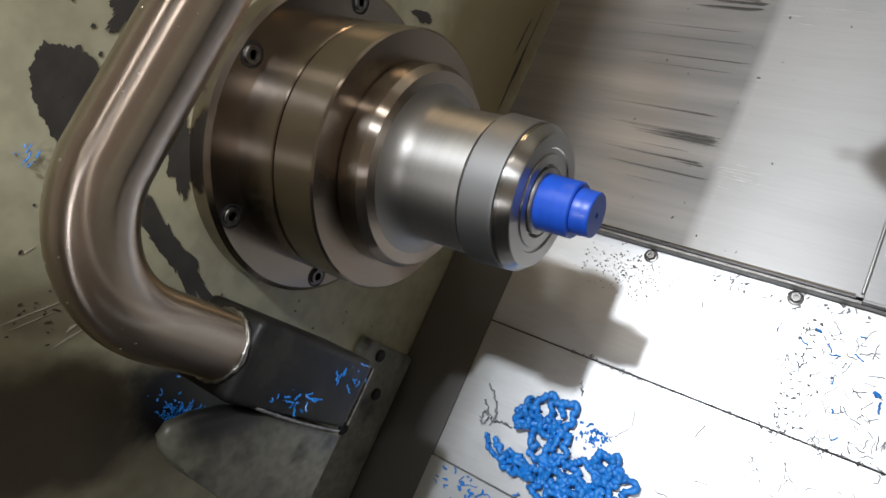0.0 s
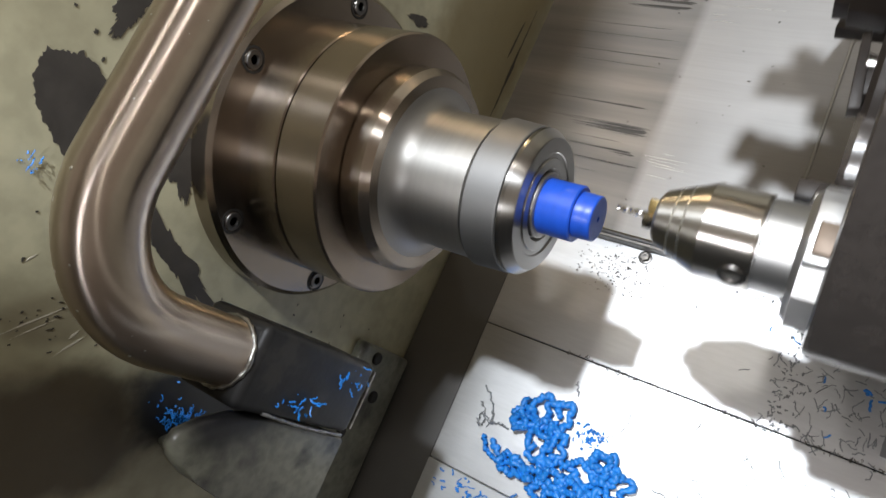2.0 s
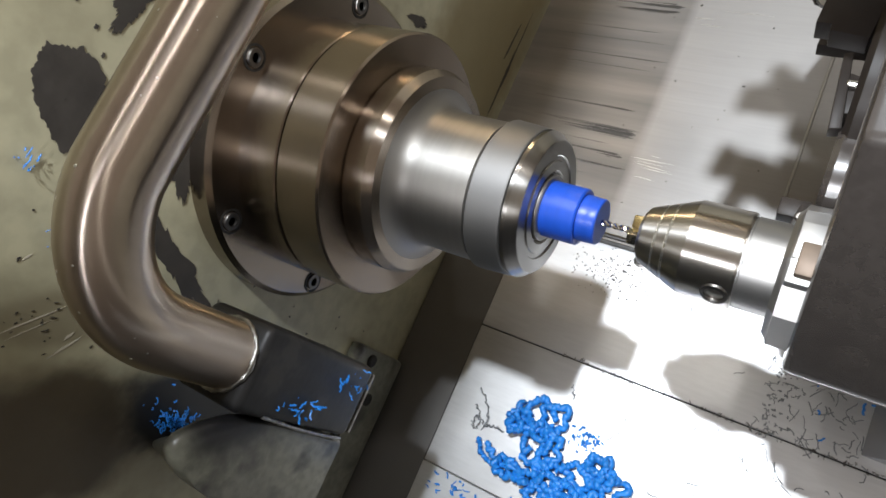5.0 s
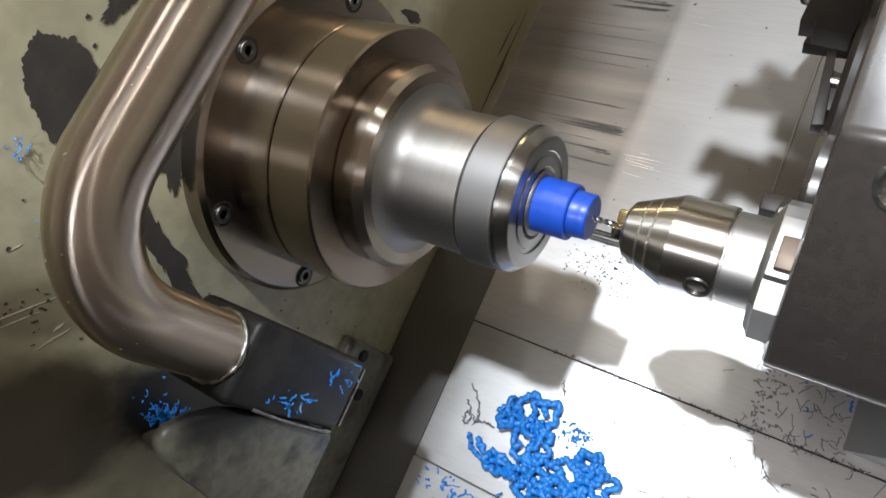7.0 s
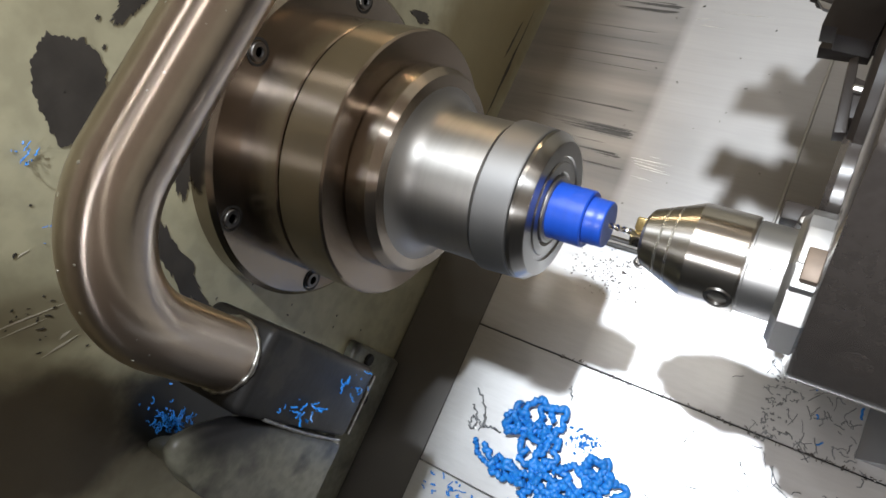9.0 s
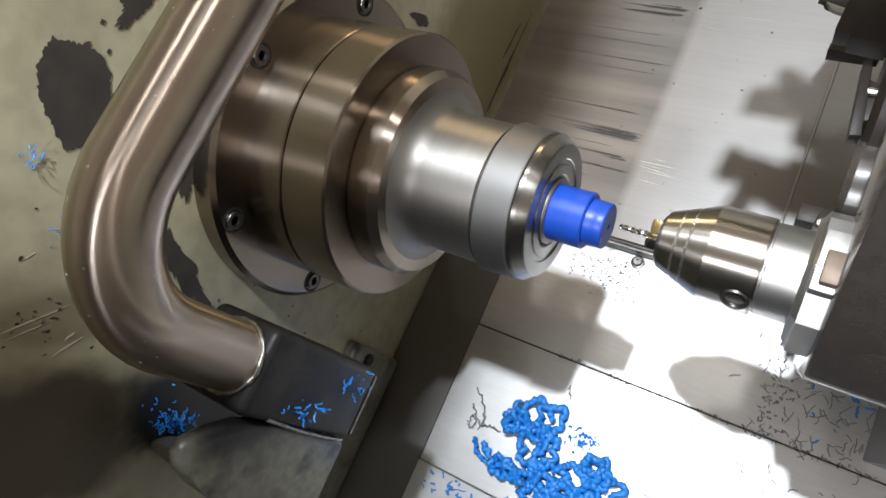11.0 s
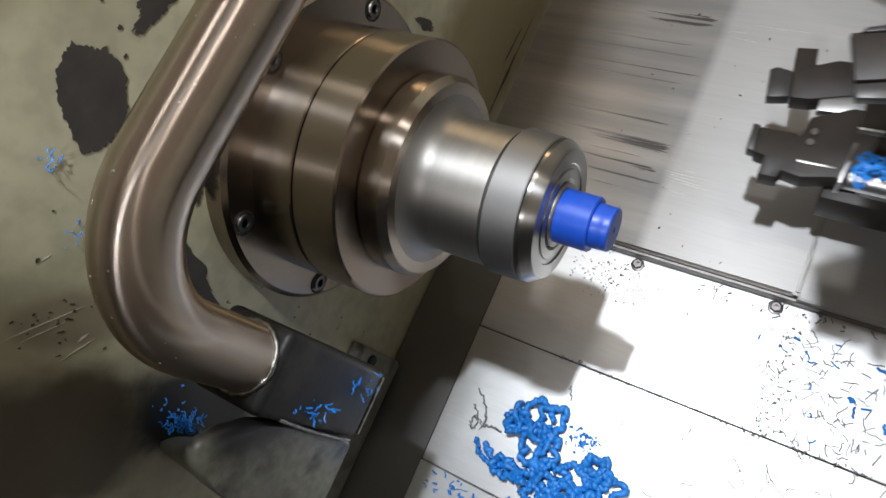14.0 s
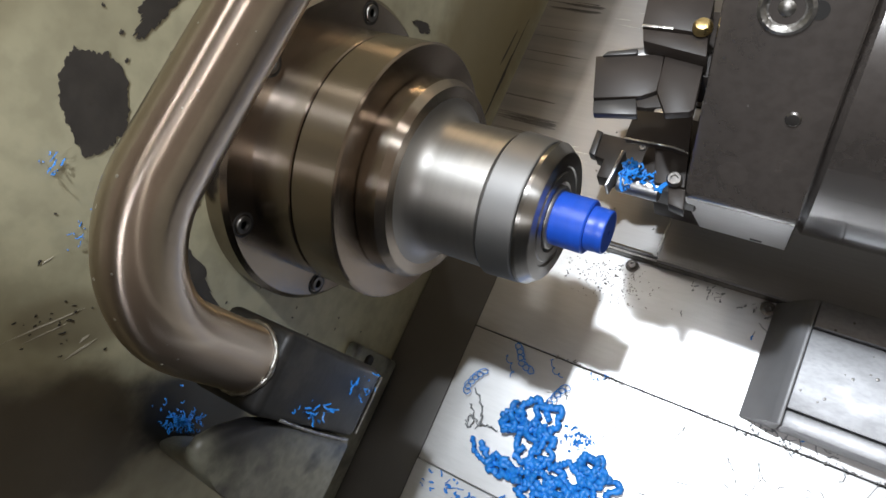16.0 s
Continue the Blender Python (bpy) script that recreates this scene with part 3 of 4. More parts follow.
def drill_chuck():
    c = thing("drill_chuck", "polished steel drill chuck holding a small twist drill", "drill chuck")
    a = Matrix.Translation((0, RY, RZ))
    def cone(x):
        return 0.0148 + (x - 0.0040) * 0.41

    body = [(0.0020, 0), (0.0020, 0.0118), (0.0040, 0.0148)]
    for x in (0.0112, 0.0170):
        body += [(x, cone(x)), (x + 0.0003, cone(x) - 0.0005), (x + 0.0011, cone(x) - 0.0003), (x + 0.0014, cone(x + 0.0014))]
    body += [(0.0270, 0.0243), (0.0510, 0.0243), (0.0522, 0.0239), (0.0522, 0)]
    part("body", turned(body, 96, m=a), CHUCK, c, "", 9)
    for x in (0.0112, 0.0170):
        part("groove_ring", turned([(x, cone(x) - 0.001), (x + 0.0003, cone(x) - 0.0002), (x + 0.0011, cone(x) + 0.0001), (x + 0.0013, cone(x) - 0.001)], 96, m=a), SCRATCH, c, "bright turned groove")
    part("collar", turned([(0.051, 0), (0.051, 0.0225), (0.0530, 0.0225), (0.0534, 0.0228), (0.0700, 0.0228), (0.0705, 0.0222), (0.0705, 0)], 96, m=a), SATIN, c, "grey ground collar with a stamped number")
    for k in range(3):
        m = a @ Matrix.Rotation(radians(20 + 120 * k), 4, "X")
        part("jaw", box(-0.004, 0.012, 0.0016, 0.0088, -0.0034, 0.0034, 0.0012, 2, m=m), BRASS if k == 0 else POLISHED, c, "yellowish hardened jaw")
    bit = sweep([(-0.020 + 0.001 * k, RY + 0.0007 * math.cos(k * 0.9), RZ + 0.0007 * math.sin(k * 0.9)) for k in range(26)], [0.0006] + [0.0011] * 25, 8)
    sweep([(-0.020 + 0.001 * k, RY - 0.0007 * math.cos(k * 0.9), RZ - 0.0007 * math.sin(k * 0.9)) for k in range(26)], [0.0006] + [0.0011] * 25, 8, bm=bit)
    part("drill_bit", bit, POLISHED, c, "slim bright twist drill")
    key = part("key_hole", turned([(0, 0.0068), (0.0010, 0.0062), (0.0012, 0.0046), (-0.001, 0.0040), (-0.001, 0)], 28, m=a @ Matrix.Rotation(radians(158), 4, "X") @ Matrix.Translation((0.0450, 0.0240, 0)) @ Matrix.Rotation(radians(90), 4, "Z")), SCREW, c, "round chuck-key hole")
    font = bpy.data.curves.new("stamp", "FONT")
    font.body, font.size, font.align_x, font.align_y, font.extrude = "210-6", 0.0036, "CENTER", "CENTER", 0.00012
    tmp = new("stamp", font)
    bpy.context.view_layer.update()
    me = bpy.data.meshes.new_from_object(tmp.evaluated_get(bpy.context.evaluated_depsgraph_get()))
    bpy.data.objects.remove(tmp)
    bm = bmesh.new()
    bm.from_mesh(me)
    # wrap the flat letters round the collar
    ang0 = radians(97)
    for v in bm.verts:
        q = ang0 - v.co.x / 0.0228
        rr = 0.0228 + v.co.z
        v.co = Vector((0.0620 - v.co.y, RY + rr * math.cos(q), RZ + rr * math.sin(q)))
    part("stamped_number", bm, INK, c, "", 0)
    part("holder", turned([(0.0685, 0), (0.0685, 0.0300), (0.0705, 0.0325), (0.0715, 0.0350), (0.0880, 0.0350), (0.0880, 0)], 8, m=a @ Matrix.Rotation(radians(7.5), 4, "X")), SATIN, c, "grey eight-sided steel holder with a chamfered front", 15)
    part("key_seat", box(0.0715, 0.0888, RY - 0.0155, RY + 0.0135, RZ + 0.012, RZ + 0.0345, 0.0008), SATIN, c, "bright ground key seat")
    part("key_block", box(0.0742, 0.0892, RY - 0.0125, RY + 0.0028, RZ + 0.030, RZ + 0.0385, 0.0008), SHADED_BROWN, c, "steel key block coloured brown for the shade on it")
    part("stop_block", box(0.058, 0.072, RY + 0.030, RY + 0.040, RZ - 0.02, RZ - 0.004, 0.001), OXIDE, c)
    return c


def turning_tool(label, shank, tip, screws=(), edge=None):
    """A black shank with a stepped head that carries a flat insert; outlines in the turret's own x and y."""
    t = thing("turning_tool", label, "cutting tool", group="turret tools")
    part("shank", slab(shank, -0.118, -0.102, 0.0008), OXIDE, t)
    part("insert", slab(tip, -0.112, -0.1014, 0.0006), CARBIDE, t, "dark coated cutting insert")
    for x, y in screws:
        part("clamp_screw", turned([(0, 0), (0, 0.0026), (0.0014, 0.0026), (0.0018, 0.0021), (0.0018, 0.0012), (0.0008, 0.0010), (0.0008, 0)], 16, m=Matrix.Translation((x, y, -0.102)) @ Matrix.Rotation(radians(-90), 4, "Y")), SCREW, t)
    if edge:
        part("edge", slab(edge, -0.1021, -0.1016, 0.0001), SCRATCH, t, "bright worn edge")
    return t


turret_ob = turret()
chuck = drill_chuck()
# tools of the other stations, as they lie once the turret has turned on
AT = Matrix.Translation((0.0125, -0.191, 0.021))  # from the bed's frame to the turret's, at work
tool_b = turning_tool("black turning tool with a long stepped head on the turret",
                      [(-0.0121, -0.0703), (0.0112, -0.0703), (0.0150, -0.0716), (0.0177, -0.0550), (0.0417, -0.0423), (0.0700, -0.0430), (0.0700, -0.0960), (0.0419, -0.0975), (0.0232, -0.1028), (0.0105, -0.1007),
                       (0.0087, -0.1070), (-0.0036, -0.1074), (-0.0031, -0.0923), (-0.0111, -0.0909)],
                      [(-0.0165, -0.0900), (-0.0174, -0.0687), (-0.0124, -0.0694), (-0.0111, -0.0909)], ((0.0224, -0.0666), (0.0219, -0.0753)), [(0.0174, -0.0899), (0.0426, -0.0899), (0.0429, -0.0911), (0.0178, -0.0916)])
tool_a = turning_tool("black turning tool with a raised stop on the turret",
                      [(-0.0005, -0.0421), (-0.0039, -0.0213), (-0.0073, 0.0), (0.0068, 0.0017), (0.0089, -0.0124), (0.0220, -0.0058), (0.0700, -0.0040), (0.0700, -0.0300), (0.0413, -0.0310), (0.0123, -0.0410)],
                      [(-0.0160, -0.0456), (-0.0199, -0.0222), (-0.0151, -0.0193), (-0.0042, -0.0212), (-0.0010, -0.0421)])


def tool_post():
    p = thing("tool_post", "black steel post that clamps two turning tools", "tool holder", group="turret tools")
    part("body", box(0.026, 0.085, 0.086, 0.182, -0.175, -0.142, 0.002, m=AT), OXIDE, p)
    part("top_face", slab([(0.0187, -0.0316), (0.0600, -0.0250), (0.0600, -0.0437), (0.0186, -0.0479)], -0.112, -0.104, 0.0008), HOLDER, p, "bright worn steel pad")
    return p


def block_tool():
    b = thing("tool_block", "large dark steel tool block with a brass plug", "tool holder", group="turret tools")
    z = 0.060
    part("nose", slab([(0.0205, 0.0455), (0.0130, 0.0690), (0.0455, 0.0768), (0.0478, 0.0650), (0.0488, 0.0560), (0.0425, 0.0515)], z - 0.004, z, 0.0004, m=AT), OXIDE, b)
    part("nose_top", slab([(0.0180, 0.0700), (0.0230, 0.0765), (0.0463, 0.0835), (0.0455, 0.0778)], z - 0.005, z - 0.0015, 0.0004, m=AT), HOLDER, b, "worn bright chamfer")
    part("insert", slab([(0.0232, 0.0378), (0.0208, 0.0445), (0.0405, 0.0505), (0.0440, 0.0420)], z - 0.006, z - 0.0010, 0.0004, m=AT), CARBIDE, b)
    part("clamp_plate", slab([(0.0165, 0.0690), (0.0185, 0.0722), (0.0325, 0.0765), (0.0330, 0.0735)], z - 0.001, z + 0.0015, 0.0005, m=AT), CARBIDE, b)
    part("body", slab([(0.0490, 0.0560), (0.0462, 0.0762), (0.0648, 0.0779), (0.0687, 0.0500), (0.0670, 0.0480), (0.0567, 0.0448)], z - 0.005, z + 0.0005, 0.0004, m=AT), OXIDE, b)
    part("root", box(0.0480, 0.0690, 0.0720, 0.1100, z - 0.030, z - 0.006, 0.0010, m=AT), OXIDE, b)
    part("edge", slab([(0.0462, 0.0764), (0.0460, 0.0776), (0.0647, 0.0791), (0.0648, 0.0781)], z - 0.001, z + 0.0006, 0.0002, m=AT), SCRATCH, b, "bright worn edge")
    part("upper_block", slab([(0.0325, 0.0837), (0.0299, 0.0989), (0.0290, 0.1060), (0.0602, 0.1060), (0.0632, 0.0847), (0.0474, 0.0846)], z - 0.002, z + 0.010, 0.0005, m=AT), OXIDE, b)
    part("lower_lip", slab([(0.0355, 0.0764), (0.0330, 0.0832), (0.0640, 0.0842), (0.0668, 0.0733)], z - 0.004, z + 0.0085, 0.0005, m=AT), OXIDE, b)
    part("edge", slab([(0.0325, 0.0833), (0.0327, 0.0845), (0.0474, 0.0853), (0.0474, 0.0842)], z + 0.0095, z + 0.0103, 0.0001, m=AT), SCRATCH, b, "bright worn edge")
    part("plug", turned([(0, 0), (0, 0.0048), (0.002, 0.0046), (0.0040, 0.0032), (0.0048, 0)], 24, m=AT @ Matrix.Translation((0.0605, 0.0870, 0.070)) @ Matrix.Rotation(radians(-90), 4, "Y")), BRASS, b, "brass plug")
    return b


def boring_bar():
    b = thing("boring_bar", "grey boring bar tangled with blue chips", "cutting tool", group="turret tools")
    part("holder", slab([(0.0451, 0.0585), (0.0530, 0.0336), (0.0692, 0.0348), (0.0640, 0.0590)], -0.004, 0.0055, 0.0006, m=AT), OXIDE, b)
    part("foot", slab([(0.0610, 0.0330), (0.0640, 0.0235), (0.0728, 0.0220), (0.0700, 0.0340)], -0.004, 0.006, 0.0006, m=AT), OXIDE, b)
    part("top_slab", slab([(0.0299, 0.0525), (0.0297, 0.0708), (0.0605, 0.0746), (0.0656, 0.0522), (0.0570, 0.0535)], 0.006, 0.012, 0.0006, m=AT), OXIDE, b)
    part("edge", slab([(0.0299, 0.0518), (0.0299, 0.0527), (0.0570, 0.0537), (0.0655, 0.0525), (0.0656, 0.0516), (0.0570, 0.0528)], 0.0118, 0.0124, 0.0001, m=AT), SCRATCH, b, "bright worn edge")
    # Unseen body, added to close a lit gap in the turret's shadow.
    part("shadow_filler", box(0.0400, 0.0740, 0.0370, 0.0740, -0.030, -0.0045, 0.001, m=AT), OXIDE, b)
    part("front_plate", slab([(0.0285, 0.0232), (0.0300, 0.0236), (0.0325, 0.0465), (0.0302, 0.0468)], -0.004, 0.008, 0.0004, m=AT), HOLDER, b, "bright steel front plate")
    part("bar", turned([(0.032, 0), (0.032, 0.0055), (0.033, 0.0063), (0.056, 0.0063), (0.056, 0)], 32, m=AT @ Matrix.Translation((0, 0.0335, -0.004))), HOLDER, b)
    part("clamp_bolt", turned([(0, 0), (0, 0.0042), (0.002, 0.0042), (0.003, 0.0034), (0.003, 0.002), (0.0015, 0.0018), (0.0015, 0)], 20, m=AT @ Matrix.Translation((0.0632, 0.0365, 0.008)) @ Matrix.Rotation(radians(-90), 4, "Y")), SCREW, b)
    rnd = random.Random(21)
    for k in range(12):
        pts, p = [], Vector((rnd.uniform(0.036, 0.052), 0.036 + rnd.uniform(-0.006, 0.007), 0.006))
        for j in range(18):
            p = p + Vector((rnd.uniform(-1, 1), rnd.uniform(-1, 1), rnd.uniform(-0.5, 0.5))) * 0.0022
            pts.append(p.copy())
        c = sweep(pts, 0.0007, 6)
        bmesh.ops.transform(c, matrix=AT, verts=c.verts[:])
        part("chip", c, CHIP, b, "bright blue tangled chip")
    return b


def idle_holder():
    h = thing("idle_tool_holder", "black round tool holder with a bright coolant pin", "tool holder", group="turret tools")
    to = Matrix.Translation((-0.0586, -0.113, 0.021))
    part("barrel", turned([(0.1315, 0), (0.1315, 0.027), (0.1345, 0.030), (0.190, 0.030), (0.190, 0)], 48, m=to @ Matrix.Translation((0, 0.062, -0.022))), BLACK, h)
    part("key_plate", slab([(0.1225, 0.120), (0.1265, 0.122), (0.1320, 0.078), (0.1265, 0.077)], -0.006, 0.003, 0.0006, m=to), OXIDE, h)
    part("key_rib", slab([(0.1265, 0.112), (0.140, 0.108), (0.140, 0.090), (0.1300, 0.088)], -0.020, 0.0, 0.0006, m=to), OXIDE, h)
    part("pin", turned([(0.128, 0), (0.128, 0.0018), (0.1285, 0.0022), (0.142, 0.0022), (0.142, 0)], 16, m=to @ Matrix.Translation((0, 0.1035, 0.002))), POLISHED, h, "bright coolant pin")
    part("block", box(0.138, 0.170, 0.090, 0.112, -0.020, 0.004, 0.0015, m=to), HOLDER, h)
    part("upper_block", slab([(0.105, 0.136), (0.1125, 0.1360), (0.1125, 0.132), (0.131, 0.130), (0.136, 0.175), (0.108, 0.175)], -0.010, 0.004, 0.0006, m=to), OXIDE, h)
    part("stop", slab([(0.1235, 0.022), (0.1300, 0.020), (0.1320, 0.034), (0.1260, 0.035)], -0.016, 0.002, 0.0008, m=to), OXIDE, h)
    part("stop_screw", turned([(0, 0), (0, 0.0026), (0.0020, 0.0026), (0.0024, 0.002), (0.0024, 0)], 6, m=to @ Matrix.Translation((0.1275, 0.028, 0.002)) @ Matrix.Rotation(radians(-90), 4, "Y")), SCREW, h)
    return h


idle = idle_holder()
post = tool_post()
block = block_tool()
bar = boring_bar()

saddle = thing("saddle_cover", "bright stainless saddle cover with a raised frame", "machine cover")
sx0, sy0, sz = 0.1490, -0.0375, -0.188
part("top", box(sx0 + 0.0245, sx0 + 0.30, sy0 + 0.014, sy0 + 0.0765, sz - 0.008, sz - 0.003, 0.001), SADDLE, saddle)
b = slab([(sx0 - 0.003, LOW + 0.001), (sx0 + 0.0170, sz - 0.004), (sx0 + 0.0215, sz), (sx0 + 0.0240, sz), (sx0 + 0.0240, LOW + 0.001)], -sy0 - 0.098, -sy0, 0.001, m=Matrix.Rotation(radians(90), 4, "X"))
part("frame_side", b, FRAME, saddle)
part("frame_front", box(sx0 + 0.0245, sx0 + 0.30, sy0, sy0 + 0.0130, LOW + 0.0010, sz - 0.004, 0.002), SADDLE, saddle)
part("rear_sheet", box(sx0 + 0.0245, sx0 + 0.30, sy0 + 0.0775, sy0 + 0.098, LOW + 0.0010, sz + 0.001, 0.001), SADDLE, saddle)


drops = random.Random(5)
for k in range(22):
    r = drops.uniform(0.0005, 0.0013)
    on_rear = k % 4 == 0
    at = Matrix.Translation((sx0 + drops.uniform(0.028, 0.11), sy0 + (drops.uniform(0.079, 0.096) if on_rear else drops.uniform(0.017, 0.073)), sz + (0.001 if on_rear else -0.003)))
    part("coolant_drop", turned([(0, 0), (0, r), (r * 0.35, r * 0.8), (r * 0.5, 0)], 12, m=at @ Matrix.Rotation(radians(-90), 4, "Y")), SCREW, saddle)

# ---- chips ----
def strand(cx, cy, rx, ry, turn, seed, z=LOW + 0.004, r=0.0033, wobble=0.55, length=1.0, n=54):
    rnd = random.Random(seed)
    off = rnd.random() * 40
    pts, rad = [], []
    for k in range(n):
        a = 2 * math.pi * length * k / (n - 1) + turn
        w = 1 + wobble * noise.noise((k * 0.20, off, 0))
        pts.append((cx + rx * w * math.cos(a) + 0.0018 * noise.noise((k * 0.45, off, 7)), cy + ry * w * math.sin(a) + 0.0018 * noise.noise((k * 0.45, off, 17)), z + 0.004 * (1 + noise.noise((off, k * 0.12, 3)))))
        rad.append(r * (1 + 0.22 * math.sin(k * 1.9 + off) + 0.35 * noise.noise((k * 0.6, off, 9))))
    return pts, rad


def chip_pile():
    p = thing("chip_pile", "tangled pile of thick bright blue plastic chips", "chips")
    spots = [(-0.015, -0.101, 0.012, 0.013), (-0.029, -0.111, 0.009, 0.010), (-0.002, -0.100, 0.009, 0.012), (-0.010, -0.119, 0.010, 0.010), (0.003, -0.126, 0.007, 0.013),
             (0.012, -0.142, 0.013, 0.010), (0.030, -0.134, 0.012, 0.008), (0.045, -0.124, 0.012, 0.010), (0.058, -0.133, 0.012, 0.010), (-0.008, -0.147, 0.012, 0.009),
             (-0.024, -0.152, 0.011, 0.007), (0.032, -0.150, 0.014, 0.008), (0.050, -0.151, 0.011, 0.009), (0.012, -0.160, 0.013, 0.007)]
    for k, (x, y, rx, ry) in enumerate(spots):
        for q in range(1 + k % 2):
            a = k * 1.7 + q * 2.6
            size = 1.02 - 0.42 * q
            pts, rad = strand(x + 0.5 * q * rx * math.cos(a), y + 0.5 * q * ry * math.sin(a), rx * size, ry * size, a, 300 + 3 * k + q, LOW + 0.003 + 0.003 * q, 0.0027, 0.75, 0.92 + 0.1 * (k % 3), 60)
            part("chip", sweep(pts, rad, 8), CHIP, p, "", 60)
    pts = [(-0.050 + 0.028 * s + 0.002 * math.sin(30 * s), -0.142 - 0.012 * s + 0.002 * math.cos(23 * s), LOW + 0.004) for s in [k / 30 for k in range(31)]]
    part("chip", sweep(pts, [0.0022 + 0.0007 * math.sin(k * 1.3) for k in range(31)], 8), CHIP, p, "", 60)
    return p


chip_pile()


def curl(x, y, z, length, heading, seed, r=0.0005, coil=0.002, pitch=1.6, n=40, drift=0.6):
    """A curly shaving that lies on a plate."""
    rnd = random.Random(seed)
    pts, p, h = [], Vector((x, y, z)), heading
    for k in range(n):
        h += rnd.uniform(-drift, drift) * 0.5
        p = p + Vector((math.cos(h), math.sin(h), 0)) * length / n
        s, c = coil * math.sin(k * pitch), coil * 1.2 * math.cos(k * pitch)
        pts.append((p.x - s * math.sin(h) + c * math.cos(h), p.y + s * math.cos(h) + c * math.sin(h), z + coil * 0.5 * (1 + math.cos(k * pitch))))
    return pts


def shaving(name, label, pts, r, mat):
    ob = part(name, sweep(pts, r, 6), mat, None, "", 60)
    return tagged(ob, label, "shaving", "loose shavings")


def ribbon(stops, seed, lump=0.0012, n=9):
    """A twisted strand that wanders from stop to stop."""
    pts = []
    for (xa, ya), (xb, yb) in zip(stops, stops[1:]):
        for k in range(n):
            s = k / n
            q = len(pts)
            pts.append((xa + (xb - xa) * s + lump * noise.noise((q * 0.55, seed, 0)) * 2, ya + (yb - ya) * s + lump * noise.noise((q * 0.55, seed, 5)) * 2, LOW + 0.0025 + 0.0015 * math.sin(q * 0.8)))
    return pts


for stops, r, mat, label in (([(-0.0728, -0.0996), (-0.0629, -0.1103), (-0.0580, -0.1200), (-0.0563, -0.1279), (-0.0524, -0.1261), (-0.0450, -0.1250), (-0.0398, -0.1263)], 0.0007, WISP, "twisted grey-blue ribbon shaving on the bed plate"),
                             ([(-0.0711, -0.1137), (-0.0660, -0.1210), (-0.0620, -0.1290), (-0.0645, -0.1344), (-0.0695, -0.1307), (-0.0680, -0.1230), (-0.0600, -0.1260), (-0.0585, -0.1330)], 0.0005, WISP, "looped grey-blue ribbon shaving on the bed plate"),
                             ([(-0.0584, -0.1404), (-0.0540, -0.1450), (-0.0526, -0.1492), (-0.0460, -0.1520), (-0.0392, -0.1543), (-0.0295, -0.1553)], 0.0020, CHIP, "thick blue strand beside the chip pile"),
                             ([(0.0004, -0.0680), (0.0030, -0.0735), (0.0053, -0.0786)], 0.0004, WISP, "short grey shaving on the bed plate"),
                             ([(0.0480, -0.0720), (0.0500, -0.0850), (0.0430, -0.0960), (0.0330, -0.1010)], 0.00025, WISP, "hair-thin pale shaving on the bed plate")):
    shaving("shaving", label, ribbon(stops, r * 9000), r, mat)


def falling_chip(seed):
    """A loose blue curl that drops off the work."""
    c = thing("falling_chip", "loose curled blue chip thrown off the work", "chip", bed(-0.035, 0, -0.044), "thrown chips")
    part("curl", sweep(curl(-0.012, 0, 0, 0.030, 0.5 + seed, seed, 0, 0.0032, 0.9, 40, 0.5), 0.0005, 6), CHIP, c, "", 60)
    part("tail", sweep(curl(0.008, 0.004, 0, 0.022, 2.2 + seed, seed + 9, 0, 0.0015, 0.6, 30, 0.9), 0.0004, 6), CHIP, c, "", 60)
    return c


flying = [falling_chip(3), falling_chip(8), falling_chip(15)]


def scatter(name, label, count, place, mat, seed, rmin=0.0003, rmax=0.0006, lmin=0.003, lmax=0.014, coil=0.0006):
    rnd = random.Random(seed)
    bm = bmesh.new()
    for k in range(count):
        x, y, z = place(rnd)
        pts = curl(x, y, z, rnd.uniform(lmin, lmax), rnd.uniform(0, 6.28), rnd.random(), 0, coil * rnd.random(), rnd.uniform(0.6, 1.8), 10, rnd.uniform(0.1, 0.9))
        sweep(pts, rnd.uniform(rmin, rmax), 5, bm=bm)
    return tagged(part(name, bm, mat, None, "", 60), label, "shavings", kind="stuff")


def right_patch(r):
    return r.gauss(0.175, 0.028), r.uniform(-0.045, 0.040), LOW + 0.0004


def boss_place(r):
    return XW + 0.001 + r.uniform(0, 0.003), r.gauss(-0.1985, 0.0045), r.gauss(0.004, 0.012)


scatter("fine_shavings", "scattered grey hair-thin shavings on the bed plate", 130, right_patch, WISP, 31, 0.00025, 0.0005)
scatter("fine_shavings", "scattered grey hair-thin shavings on the lower plate", 80, lambda r: (r.uniform(0.10, 0.25), r.uniform(-0.125, -0.05), LOW + 0.0004), WISP, 32, 0.00025, 0.0005, 0.004, 0.02)
scatter("grit", "fine grey grit along a line on the bed plate", 100, lambda r: (r.gauss(0.146, 0.005), r.uniform(-0.05, 0.042), LOW + 0.0004), WISP, 33, 0.0003, 0.0006, 0.0008, 0.003)
scatter("blue_shavings", "small blue shavings on the bed plate", 16, right_patch, CHIP, 34, 0.0005, 0.0011, 0.004, 0.011)
scatter("seam_grit", "dark grit caught in the plate seam", 120, lambda r: (r.uniform(-0.02, 0.26), r.gauss(-0.047, 0.0006), LOW + 0.0003), SCREW, 35, 0.0002, 0.0005, 0.001, 0.004)
scatter("grit", "dark grit under the end of the workpiece", 260, lambda r: (r.gauss(0.0, 0.018), r.gauss(0.036, 0.010), LOW + 0.0003), SCREW, 36, 0.0001, 0.00025, 0.0004, 0.0014)
